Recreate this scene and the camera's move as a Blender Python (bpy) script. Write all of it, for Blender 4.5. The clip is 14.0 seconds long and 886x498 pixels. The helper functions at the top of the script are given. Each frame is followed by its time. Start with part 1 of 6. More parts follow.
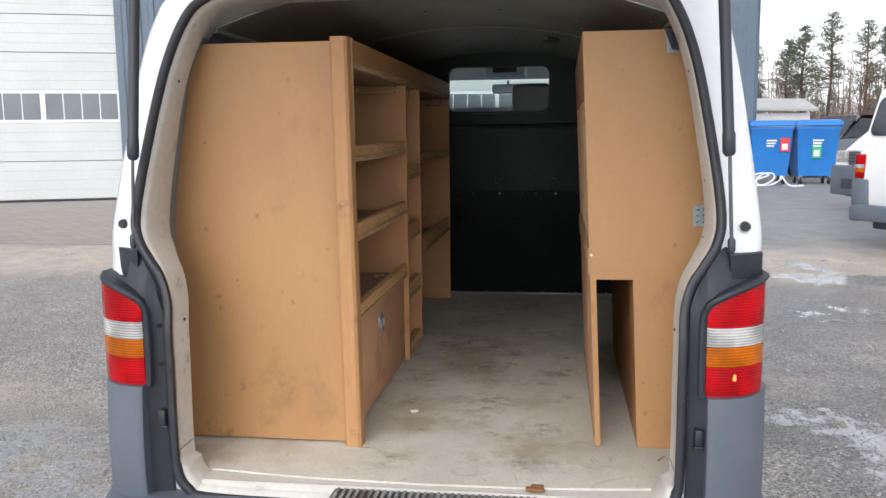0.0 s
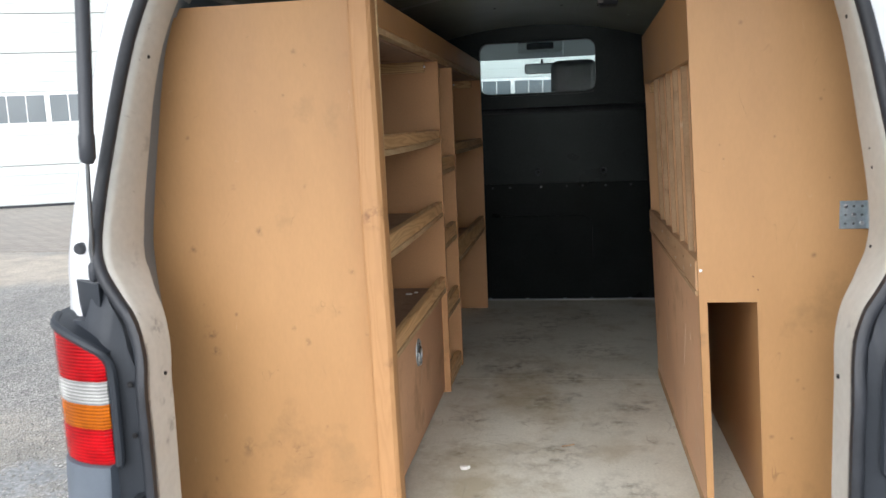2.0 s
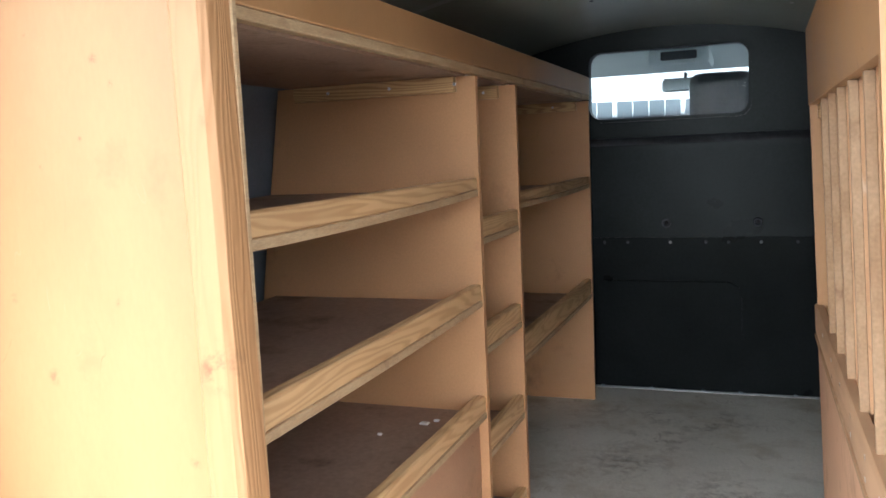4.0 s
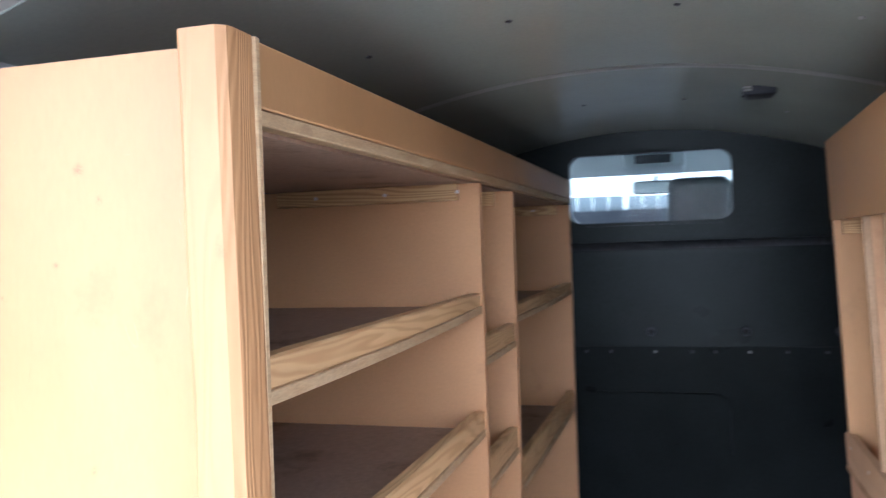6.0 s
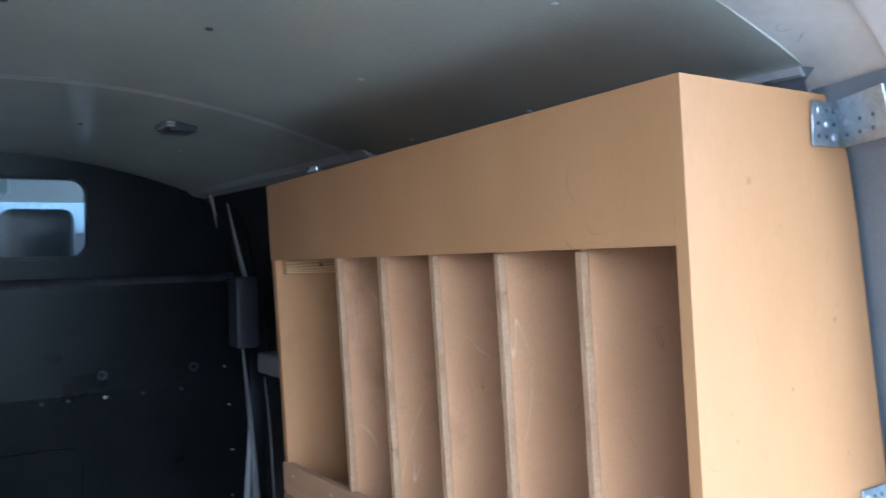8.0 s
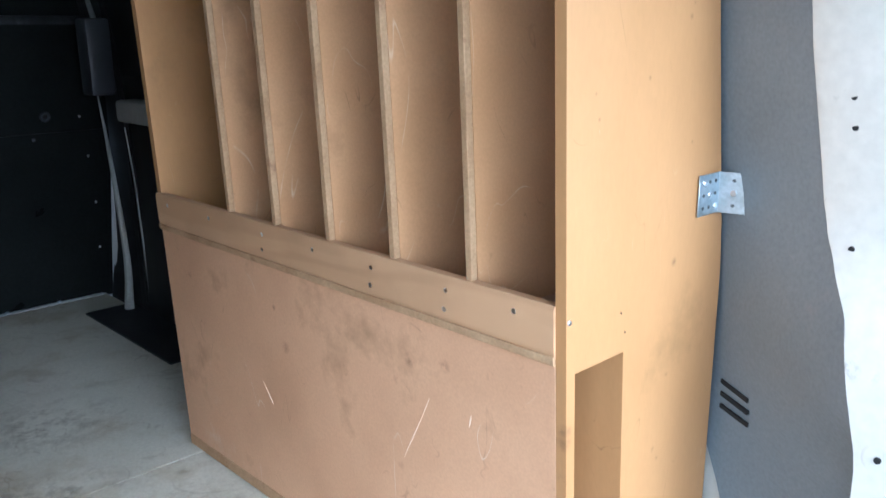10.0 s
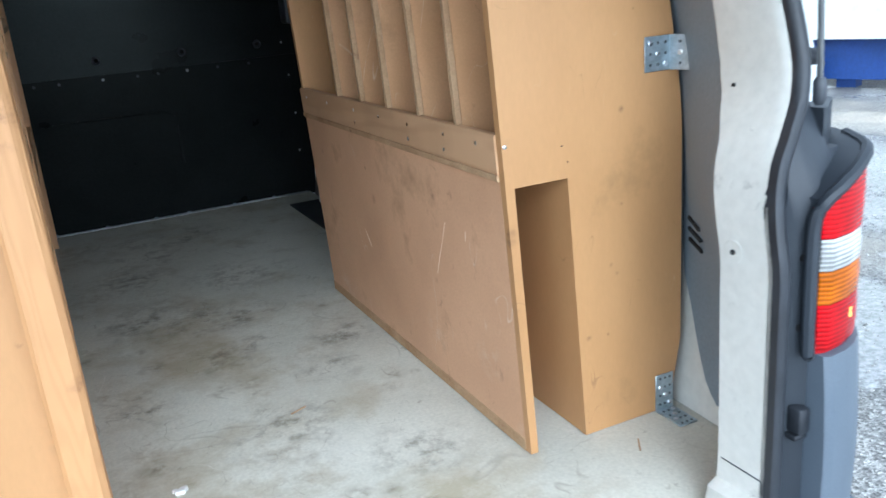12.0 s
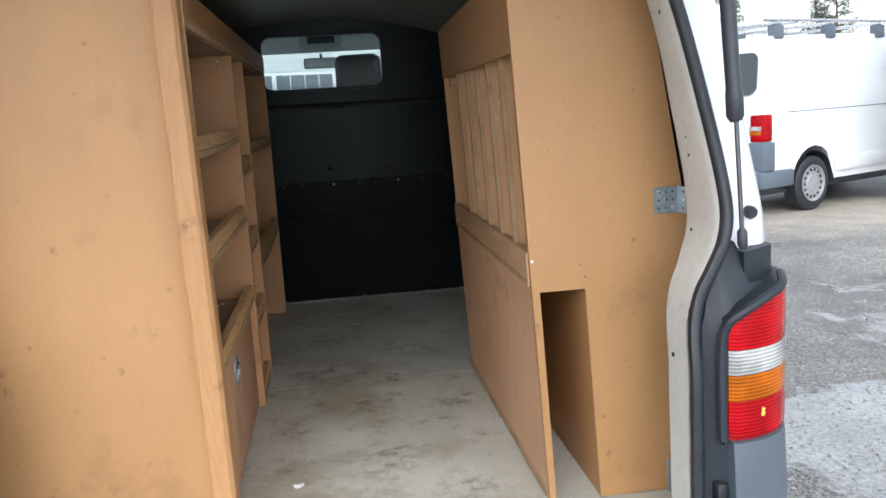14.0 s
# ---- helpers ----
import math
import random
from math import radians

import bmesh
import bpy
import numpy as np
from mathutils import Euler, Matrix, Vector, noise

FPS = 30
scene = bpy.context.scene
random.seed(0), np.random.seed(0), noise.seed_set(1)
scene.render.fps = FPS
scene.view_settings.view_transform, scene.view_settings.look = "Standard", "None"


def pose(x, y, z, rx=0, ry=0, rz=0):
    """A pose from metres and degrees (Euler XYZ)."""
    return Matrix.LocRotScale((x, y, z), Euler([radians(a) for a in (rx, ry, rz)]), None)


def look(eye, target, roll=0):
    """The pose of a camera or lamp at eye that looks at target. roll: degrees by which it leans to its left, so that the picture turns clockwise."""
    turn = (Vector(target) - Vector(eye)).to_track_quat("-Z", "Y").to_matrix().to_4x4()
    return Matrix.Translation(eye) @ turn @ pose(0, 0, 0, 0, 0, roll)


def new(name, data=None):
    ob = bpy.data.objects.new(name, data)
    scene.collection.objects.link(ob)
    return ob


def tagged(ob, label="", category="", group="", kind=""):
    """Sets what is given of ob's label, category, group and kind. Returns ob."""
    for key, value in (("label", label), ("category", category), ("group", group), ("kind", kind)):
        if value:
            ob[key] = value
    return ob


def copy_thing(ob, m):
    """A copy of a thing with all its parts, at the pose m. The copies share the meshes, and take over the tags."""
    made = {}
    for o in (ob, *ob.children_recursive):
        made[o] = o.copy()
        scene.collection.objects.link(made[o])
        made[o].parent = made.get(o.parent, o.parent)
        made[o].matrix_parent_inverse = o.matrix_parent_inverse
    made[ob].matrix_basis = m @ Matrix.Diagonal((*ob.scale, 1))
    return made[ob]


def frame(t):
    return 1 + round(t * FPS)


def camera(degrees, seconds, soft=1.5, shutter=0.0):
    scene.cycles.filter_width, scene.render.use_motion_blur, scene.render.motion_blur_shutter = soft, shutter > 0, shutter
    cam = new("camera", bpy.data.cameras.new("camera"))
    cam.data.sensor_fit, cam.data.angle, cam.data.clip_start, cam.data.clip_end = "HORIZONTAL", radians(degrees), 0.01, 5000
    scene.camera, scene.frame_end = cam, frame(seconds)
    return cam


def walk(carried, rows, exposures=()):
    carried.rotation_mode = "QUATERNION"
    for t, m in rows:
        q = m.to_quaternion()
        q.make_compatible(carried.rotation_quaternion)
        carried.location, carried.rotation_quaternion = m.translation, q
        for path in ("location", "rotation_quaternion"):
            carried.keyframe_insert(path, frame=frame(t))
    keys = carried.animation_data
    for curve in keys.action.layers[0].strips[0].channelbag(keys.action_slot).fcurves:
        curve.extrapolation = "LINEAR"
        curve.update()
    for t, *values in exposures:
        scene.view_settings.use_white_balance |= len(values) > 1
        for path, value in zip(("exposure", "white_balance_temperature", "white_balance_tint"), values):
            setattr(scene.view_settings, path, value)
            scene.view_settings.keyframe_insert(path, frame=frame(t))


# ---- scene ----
cam = camera(56.2, 14.0, 1.5, 0.35)
PATH = [
    (0, (0.31, -1.998, 1.526), (0.036, -0.036, 1.252), -0.6),
    (0.5, (0.311, -1.971, 1.518), (0.021, -0.013, 1.235), -0.8),
    (1, (0.271, -1.883, 1.507), (-0.035, 0.072, 1.216), -0.9),
    (1.5, (0.146, -1.656, 1.509), (-0.147, 0.301, 1.218), -1.4),
    (2, (0.124, -1.411, 1.512), (-0.185, 0.543, 1.217), -2.4),
    (2.5, (0.219, -1.125, 1.545), (-0.116, 0.822, 1.232), -2.1),
    (3, (0.256, -0.84, 1.539), (-0.175, 1.086, 1.213), -2.5),
    (3.5, (0.252, -0.55, 1.559), (-0.356, 1.329, 1.243), -2.0),
    (3.7, (0.273, -0.46, 1.557), (-0.41, 1.399, 1.277), -2.6),
    (5.8, (0.178, -0.239, 1.601), (-0.553, 1.622, 1.558), -1.8),
    (6, (0.095, -0.25, 1.607), (-0.471, 1.668, 1.589), -1.9),
    (6.5, (-0.044, -0.228, 1.593), (-0.227, 1.763, 1.579), -0.1),
    (7, (-0.141, -0.147, 1.59), (0.066, 1.842, 1.586), 0.6),
    (7.5, (-0.248, -0.09, 1.61), (0.518, 1.757, 1.663), -0.3),
    (8, (-0.337, -0.07, 1.631), (0.794, 1.579, 1.642), -1.5),
    (8.5, (-0.378, -0.062, 1.617), (0.922, 1.457, 1.599), -1.5),
    (9, (-0.385, -0.063, 1.599), (0.985, 1.387, 1.455), -2.9),
    (9.2, (-0.389, -0.068, 1.576), (0.987, 1.361, 1.324), -2.7),
    (11.3, (-0.381, -0.326, 1.434), (0.807, 1.14, 0.773), -2.3),
    (11.5, (-0.342, -0.435, 1.416), (0.719, 1.132, 0.767), -2.5),
    (12, (-0.275, -0.688, 1.43), (0.525, 1.042, 0.823), -4.8),
    (12.5, (-0.303, -0.95, 1.45), (0.472, 0.821, 0.938), -2.8),
    (13, (-0.269, -1.167, 1.477), (0.186, 0.734, 1.053), -4.1),
    (13.5, (-0.092, -1.327, 1.507), (0.183, 0.619, 1.136), -3.9),
    (14, (-0.025, -1.326, 1.523), (0.22, 0.63, 1.188), -3.5),
]
EXPOSURES = [(0.0, 0.68, 6400, 14), (0.5, 0.68, 6400, 14), (1.0, 0.9, 6250, 12), (1.5, 1.05, 6250, 11), (2.0, 1.05, 6250, 10), (2.5, 1.27, 6200, 8), (3.0, 1.68, 5860, 5), (3.5, 2.0, 5880, 9), (6.0, 2.44, 5230, 15), (6.5, 2.26, 5320, 16), (7.0, 2.62, 5150, 13), (7.5, 3.05, 4820, 10), (8.0, 2.32, 4720, 10), (8.5, 2.3, 4740, 11), (9.0, 2.34, 4800, 9), (11.5, 1.6, 5200, 2), (12.0, 1.5, 5220, 3), (12.5, 1.15, 5500, 4), (13.0, 0.95, 5770, 7), (13.5, 1.38, 5600, 3), (14.0, 0.98, 6000, 9)]
SKY, SUN = 0.19, 0.42
walk(cam, [(t, look(eye, target, roll)) for t, eye, target, roll in PATH], EXPOSURES)

# ---- world and sun: a bright overcast day ----
world = bpy.data.worlds.new("overcast")
scene.world = world
world.use_nodes = True
wn = world.node_tree.nodes
wn.clear()
sky = wn.new("ShaderNodeTexSky")
sky.sky_type, sky.sun_disc = "NISHITA", False
sky.sun_elevation, sky.sun_rotation = radians(38), radians(192)
sky.air_density, sky.dust_density, sky.ozone_density = 1.0, 2.0, 1.5
grey_sky = wn.new("ShaderNodeHueSaturation")
grey_sky.inputs["Saturation"].default_value = 0.16
grey_sky.inputs["Value"].default_value = 1.0
back = wn.new("ShaderNodeBackground")
back.inputs["Strength"].default_value = SKY
wout = wn.new("ShaderNodeOutputWorld")
world.node_tree.links.new(sky.outputs[0], grey_sky.inputs["Color"])
world.node_tree.links.new(grey_sky.outputs[0], back.inputs["Color"])
world.node_tree.links.new(back.outputs[0], wout.inputs["Surface"])

sun_data = bpy.data.lights.new("sun", "SUN")
sun_data.energy, sun_data.angle, sun_data.color = SUN, radians(100), (1.0, 0.985, 0.96)
sun = new("sun", sun_data)
sun.matrix_world = look((-2.1, -10, 8.2), (0, 0, 0))


# ---- materials ----
def mat(name, c1, c2=None, scale=4.0, rough=0.5, metal=0.0, bump=0.0, fine=60.0, stretch=(1, 1, 1), speck=0.0,
        spec=0.5, stain=None, stain_at=0.62, stain_scale=1.7, rough2=None, coat=0.0, dist=0.002):
    """Two colours mixed by a large noise, with a fine grain, optional stains and relief."""
    m = bpy.data.materials.new(name)
    m.use_nodes = True
    nt = m.node_tree
    bsdf = nt.nodes["Principled BSDF"]
    n, link = nt.nodes.new, nt.links.new
    co = n("ShaderNodeTexCoord")
    mp = n("ShaderNodeMapping")
    mp.inputs["Scale"].default_value = stretch
    link(co.outputs["Object"], mp.inputs["Vector"])
    big = n("ShaderNodeTexNoise")
    big.inputs["Scale"].default_value, big.inputs["Detail"].default_value = scale, 6
    link(mp.outputs[0], big.inputs["Vector"])
    ramp = n("ShaderNodeMapRange")
    ramp.inputs["From Min"].default_value, ramp.inputs["From Max"].default_value = 0.3, 0.7
    link(big.outputs["Fac"], ramp.inputs["Value"])
    mix = n("ShaderNodeMix")
    mix.data_type = "RGBA"
    mix.inputs["A"].default_value, mix.inputs["B"].default_value = (*c1, 1), (*(c2 or c1), 1)
    link(ramp.outputs[0], mix.inputs["Factor"])
    col = mix.outputs["Result"]
    grain = n("ShaderNodeTexNoise")
    grain.inputs["Scale"].default_value, grain.inputs["Detail"].default_value = fine, 4
    link(mp.outputs[0], grain.inputs["Vector"])
    if speck:
        r2 = n("ShaderNodeMapRange")
        r2.inputs["From Min"].default_value, r2.inputs["From Max"].default_value = 0.3, 0.7
        r2.inputs["To Min"].default_value, r2.inputs["To Max"].default_value = 1 - speck, 1 + speck
        link(grain.outputs["Fac"], r2.inputs["Value"])
        mul = n("ShaderNodeVectorMath")
        mul.operation = "SCALE"
        link(col, mul.inputs[0])
        link(r2.outputs[0], mul.inputs["Scale"])
        col = mul.outputs[0]
    if stain:
        st = n("ShaderNodeTexNoise")
        st.inputs["Scale"].default_value, st.inputs["Detail"].default_value = stain_scale, 9
        st.inputs["Roughness"].default_value = 0.65
        link(co.outputs["Object"], st.inputs["Vector"])
        r3 = n("ShaderNodeMapRange")
        r3.inputs["From Min"].default_value, r3.inputs["From Max"].default_value = stain_at, stain_at + 0.13
        r3.inputs["To Max"].default_value = 0.75
        link(st.outputs["Fac"], r3.inputs["Value"])
        m2 = n("ShaderNodeMix")
        m2.data_type = "RGBA"
        m2.inputs["B"].default_value = (*stain, 1)
        link(r3.outputs[0], m2.inputs["Factor"])
        link(col, m2.inputs["A"])
        col = m2.outputs["Result"]
    link(col, bsdf.inputs["Base Color"])
    bsdf.inputs["Metallic"].default_value = metal
    bsdf.inputs["Specular IOR Level"].default_value = spec
    bsdf.inputs["Coat Weight"].default_value = coat
    bsdf.inputs["Coat Roughness"].default_value = 0.08
    r4 = n("ShaderNodeMapRange")
    r4.inputs["From Min"].default_value, r4.inputs["From Max"].default_value = 0.3, 0.7
    r4.inputs["To Min"].default_value, r4.inputs["To Max"].default_value = rough, rough2 if rough2 is not None else min(1, rough * 1.25)
    link(big.outputs["Fac"], r4.inputs["Value"])
    link(r4.outputs[0], bsdf.inputs["Roughness"])
    if bump:
        b = n("ShaderNodeBump")
        b.inputs["Strength"].default_value, b.inputs["Distance"].default_value = bump, dist
        link(grain.outputs["Fac"], b.inputs["Height"])
        link(b.outputs[0], bsdf.inputs["Normal"])
    return m


def pine(name, axis, light=(0.60, 0.395, 0.18), dark=(0.29, 0.125, 0.04), rings=38.0, grain=0.6, dirty=0.45, turn=(0, 0, 0)):
    """Planed softwood with growth rings running along one axis and a few knots."""
    m = bpy.data.materials.new(name)
    m.use_nodes = True
    nt = m.node_tree
    bsdf = nt.nodes["Principled BSDF"]
    n, link = nt.nodes.new, nt.links.new
    co = n("ShaderNodeTexCoord")
    mp = n("ShaderNodeMapping")
    mp.inputs["Scale"].default_value = [0.10 if i == axis else 1.0 for i in range(3)]
    mp.inputs["Rotation"].default_value = turn
    link(co.outputs["Object"], mp.inputs["Vector"])
    warp = n("ShaderNodeTexNoise")
    warp.inputs["Scale"].default_value, warp.inputs["Detail"].default_value = 9.0, 3
    link(mp.outputs[0], warp.inputs["Vector"])
    add = n("ShaderNodeMix")
    add.data_type = "RGBA"
    add.blend_type = "LINEAR_LIGHT"
    add.inputs["Factor"].default_value = 0.11
    link(mp.outputs[0], add.inputs["A"])
    link(warp.outputs["Color"], add.inputs["B"])
    wave = n("ShaderNodeTexWave")
    wave.wave_type = "RINGS"
    wave.rings_direction = "XYZ"[axis]
    wave.inputs["Scale"].default_value, wave.inputs["Distortion"].default_value = rings, 2.0
    wave.inputs["Detail"].default_value = 2.0
    link(add.outputs["Result"], wave.inputs["Vector"])
    ramp = n("ShaderNodeValToRGB")
    ramp.color_ramp.elements[0].position, ramp.color_ramp.elements[1].position = 0.35, 0.95
    ramp.color_ramp.elements[0].color, ramp.color_ramp.elements[1].color = (*light, 1), (*[(1 - grain) * a + grain * b for a, b in zip(light, dark)], 1)
    link(wave.outputs["Fac"], ramp.inputs["Fac"])
    dirt = n("ShaderNodeTexNoise")
    dirt.inputs["Scale"].default_value, dirt.inputs["Detail"].default_value = 3.5, 8
    link(co.outputs["Object"], dirt.inputs["Vector"])
    r = n("ShaderNodeMapRange")
    r.inputs["From Min"].default_value, r.inputs["From Max"].default_value, r.inputs["To Max"].default_value = 0.52, 0.75, dirty
    link(dirt.outputs["Fac"], r.inputs["Value"])
    mix = n("ShaderNodeMix")
    mix.data_type = "RGBA"
    mix.inputs["B"].default_value = (*[0.62 * a for a in dark], 1)
    link(r.outputs[0], mix.inputs["Factor"])
    link(ramp.outputs["Color"], mix.inputs["A"])
    link(mix.outputs["Result"], bsdf.inputs["Base Color"])
    bsdf.inputs["Roughness"].default_value = 0.55
    b = n("ShaderNodeBump")
    b.inputs["Strength"].default_value, b.inputs["Distance"].default_value = 0.25, 0.002
    link(wave.outputs["Fac"], b.inputs["Height"])
    link(b.outputs[0], bsdf.inputs["Normal"])
    return m


def lens(name, colour, rough=0.12, ribs=140.0):
    """Ribbed coloured lamp lens over its reflector; rib shading and uneven glow are painted into its colour."""
    m = bpy.data.materials.new(name)
    m.use_nodes = True
    nt = m.node_tree
    bsdf = nt.nodes["Principled BSDF"]
    n, link = nt.nodes.new, nt.links.new
    co = n("ShaderNodeTexCoord")
    w = n("ShaderNodeTexWave")
    w.bands_direction = "Z"
    w.inputs["Scale"].default_value = ribs / 3.2
    link(co.outputs["Object"], w.inputs["Vector"])
    v = n("ShaderNodeTexWave")
    v.bands_direction = "X"
    v.inputs["Scale"].default_value = ribs / 2.6
    link(co.outputs["Object"], v.inputs["Vector"])
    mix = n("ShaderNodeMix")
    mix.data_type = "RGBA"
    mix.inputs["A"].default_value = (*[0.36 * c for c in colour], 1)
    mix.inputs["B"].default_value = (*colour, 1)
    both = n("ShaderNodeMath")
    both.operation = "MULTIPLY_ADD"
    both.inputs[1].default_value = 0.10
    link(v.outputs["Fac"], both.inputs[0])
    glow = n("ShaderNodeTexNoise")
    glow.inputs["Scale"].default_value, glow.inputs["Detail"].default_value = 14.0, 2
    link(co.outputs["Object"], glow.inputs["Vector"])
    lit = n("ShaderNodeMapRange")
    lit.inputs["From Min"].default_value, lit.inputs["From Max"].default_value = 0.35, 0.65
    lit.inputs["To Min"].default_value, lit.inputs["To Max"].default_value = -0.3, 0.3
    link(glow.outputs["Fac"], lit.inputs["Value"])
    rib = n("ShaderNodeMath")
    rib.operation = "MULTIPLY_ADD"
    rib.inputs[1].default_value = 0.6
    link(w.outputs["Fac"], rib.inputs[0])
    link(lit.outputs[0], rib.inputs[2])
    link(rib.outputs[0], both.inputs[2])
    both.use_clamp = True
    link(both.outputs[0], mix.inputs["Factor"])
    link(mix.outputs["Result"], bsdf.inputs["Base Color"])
    bsdf.inputs["Roughness"].default_value = rough
    bsdf.inputs["Specular IOR Level"].default_value = 0.05
    bsdf.inputs["Coat Weight"].default_value = 0.25
    bsdf.inputs["Coat Roughness"].default_value = 0.04
    sm = n("ShaderNodeMath")
    sm.operation = "MULTIPLY_ADD"
    sm.inputs[1].default_value = 0.12
    link(v.outputs["Fac"], sm.inputs[0])
    link(w.outputs["Fac"], sm.inputs[2])
    b = n("ShaderNodeBump")
    b.inputs["Strength"].default_value, b.inputs["Distance"].default_value = 0.5, 0.002
    link(sm.outputs[0], b.inputs["Height"])
    link(b.outputs[0], bsdf.inputs["Normal"])
    return m


def glass(name, tint=(0.75, 0.9, 0.92), rough=0.0, ior=1.45):
    """Thin pane: mostly clear, with mirror gloss at a slant."""
    m = bpy.data.materials.new(name)
    m.use_nodes = True
    nt = m.node_tree
    nt.nodes.clear()
    n, link = nt.nodes.new, nt.links.new
    out, mix, tr, gl, fr = n("ShaderNodeOutputMaterial"), n("ShaderNodeMixShader"), n("ShaderNodeBsdfTransparent"), n("ShaderNodeBsdfGlossy"), n("ShaderNodeFresnel")
    tr.inputs["Color"].default_value = (*tint, 1)
    gl.inputs["Roughness"].default_value = rough
    fr.inputs["IOR"].default_value = ior
    link(fr.outputs[0], mix.inputs["Fac"])
    link(tr.outputs[0], mix.inputs[1])
    link(gl.outputs[0], mix.inputs[2])
    link(mix.outputs[0], out.inputs["Surface"])
    return m


MDF = mat("mdf", (0.380, 0.200, 0.079), (0.475, 0.262, 0.110), 2.6, 0.46, bump=0.02, fine=120, speck=0.025, stretch=(1.6, 1.6, 0.55),
          stain=(0.27, 0.15, 0.062), stain_at=0.60, stain_scale=3.0, dist=0.0004)
MDF_EDGE = mat("mdf edge", (0.44, 0.29, 0.16), (0.34, 0.205, 0.105), 14, 0.7, bump=0.2, fine=200, speck=0.12,
               stain=(0.20, 0.10, 0.05), stain_at=0.6, stain_scale=16)
# Worn boards, their base also raised to make up for light missing inside.
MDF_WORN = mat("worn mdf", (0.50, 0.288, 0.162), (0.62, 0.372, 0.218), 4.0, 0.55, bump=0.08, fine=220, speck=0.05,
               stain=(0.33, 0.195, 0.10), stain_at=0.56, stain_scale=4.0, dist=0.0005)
# Plain MDF made lighter and warmer to stand for light bounced inside the shelves.
MDF_IN = mat("bounce-lit inner mdf", (0.45, 0.235, 0.100), (0.55, 0.305, 0.138), 2.6, 0.5, bump=0.05, fine=190, speck=0.05,
             stain=(0.27, 0.14, 0.06), stain_at=0.6, stain_scale=4.0, dist=0.0004)
# Divider boards: scuffed MDF, its colour warmed to imitate bounced light.
MDF_DIV = mat("divider mdf", (0.45, 0.245, 0.112), (0.57, 0.328, 0.162), 4.0, 0.55, bump=0.08, fine=220, speck=0.05,
              stain=(0.33, 0.18, 0.085), stain_at=0.56, stain_scale=4.0, dist=0.0005)
MDF_SHELF = mat("dark shelf top", (0.311, 0.206, 0.144), (0.405, 0.277, 0.192), 4, 0.6, bump=0.15, fine=90, speck=0.12,
                stain=(0.12, 0.07, 0.04), stain_at=0.55, stain_scale=6)
PLY_EDGE = mat("birch edge", (0.52, 0.37, 0.205), (0.42, 0.275, 0.14), 9, 0.6, bump=0.2, fine=90, stretch=(1, 1, 8), speck=0.14,
               stain=(0.24, 0.14, 0.08), stain_at=0.6, stain_scale=9)
PINE_Z = pine("pine upright", 2, (0.46, 0.246, 0.102), (0.31, 0.135, 0.050), 34, 0.16, 0.3)
PINE_LIP = pine("knotty pine lip", 1, (0.68, 0.44, 0.21), (0.44, 0.22, 0.085), 26.0, 0.5, 0.22, (0.55, 0.0, 0.42))
PINE_X = pine("pine crossways", 0)
PAINT = mat("white van paint", (0.74, 0.76, 0.78), (0.80, 0.81, 0.82), 1.3, 0.22, bump=0.0, coat=0.6, speck=0.02, fine=30,
            stain=(0.55, 0.55, 0.52), stain_at=0.66, stain_scale=3)
JAMB = mat("dirty cream jamb paint", (0.545, 0.535, 0.485), (0.615, 0.60, 0.55), 5, 0.35, bump=0.05, fine=60, speck=0.05,
           stain=(0.30, 0.29, 0.27), stain_at=0.64, stain_scale=11)
SHROUD = mat("slate grey plastic", (0.016, 0.020, 0.027), (0.026, 0.032, 0.041), 6, 0.48, bump=0.2, fine=300, speck=0.1, spec=0.42, dist=0.0004)
RUBBER = mat("black rubber", (0.014, 0.016, 0.020), (0.026, 0.029, 0.036), 20, 0.45, bump=0.1, fine=150, speck=0.1)
DARK_PLASTIC = mat("dark plastic", (0.030, 0.034, 0.042), (0.045, 0.050, 0.060), 8, 0.42, bump=0.2, fine=300, speck=0.1, dist=0.0004)
GREY_PLASTIC = mat("grey bumper plastic", (0.080, 0.100, 0.126), (0.115, 0.135, 0.162), 4, 0.45, bump=0.25, fine=380, speck=0.08,
                   stain=(0.05, 0.055, 0.06), stain_at=0.68, stain_scale=9, dist=0.0004)
TRIM = mat("grey hardboard trim", (0.156, 0.190, 0.222), (0.196, 0.231, 0.264), 5, 0.5, bump=0.15, fine=160, speck=0.08,
           stain=(0.22, 0.23, 0.25), stain_at=0.66, stain_scale=10, dist=0.0005)
LINING = mat("roof lining sheet", (0.46, 0.51, 0.45), (0.51, 0.56, 0.495), 3, 0.20, fine=120, speck=0.03, rough2=0.23, spec=0.5)
LINING.node_tree.nodes["Principled BSDF"].inputs["IOR"].default_value = 2.8
BULK = mat("black painted bulkhead", (0.0085, 0.0104, 0.0108), (0.0135, 0.0160, 0.0166), 5, 0.27, bump=0.12, fine=90, speck=0.15, rough2=0.38, spec=0.15,
           stain=(0.016, 0.018, 0.022), stain_at=0.70, stain_scale=8, dist=0.0006)
BULK.node_tree.nodes["Principled BSDF"].inputs["Specular Tint"].default_value = (0.88, 1.0, 0.98, 1)
DARK_PANEL = mat("dark side panel", (0.008, 0.0095, 0.0115), (0.013, 0.015, 0.018), 4, 0.5, bump=0.1, fine=80, speck=0.1)
PALE_METAL = mat("grey primer metal", (0.32, 0.33, 0.33), (0.40, 0.41, 0.40), 6, 0.45, bump=0.05, speck=0.06)
ZINC = mat("zinc plate", (0.36, 0.43, 0.47), (0.52, 0.58, 0.62), 60, 0.38, metal=0.85, bump=0.05, fine=200, speck=0.1)
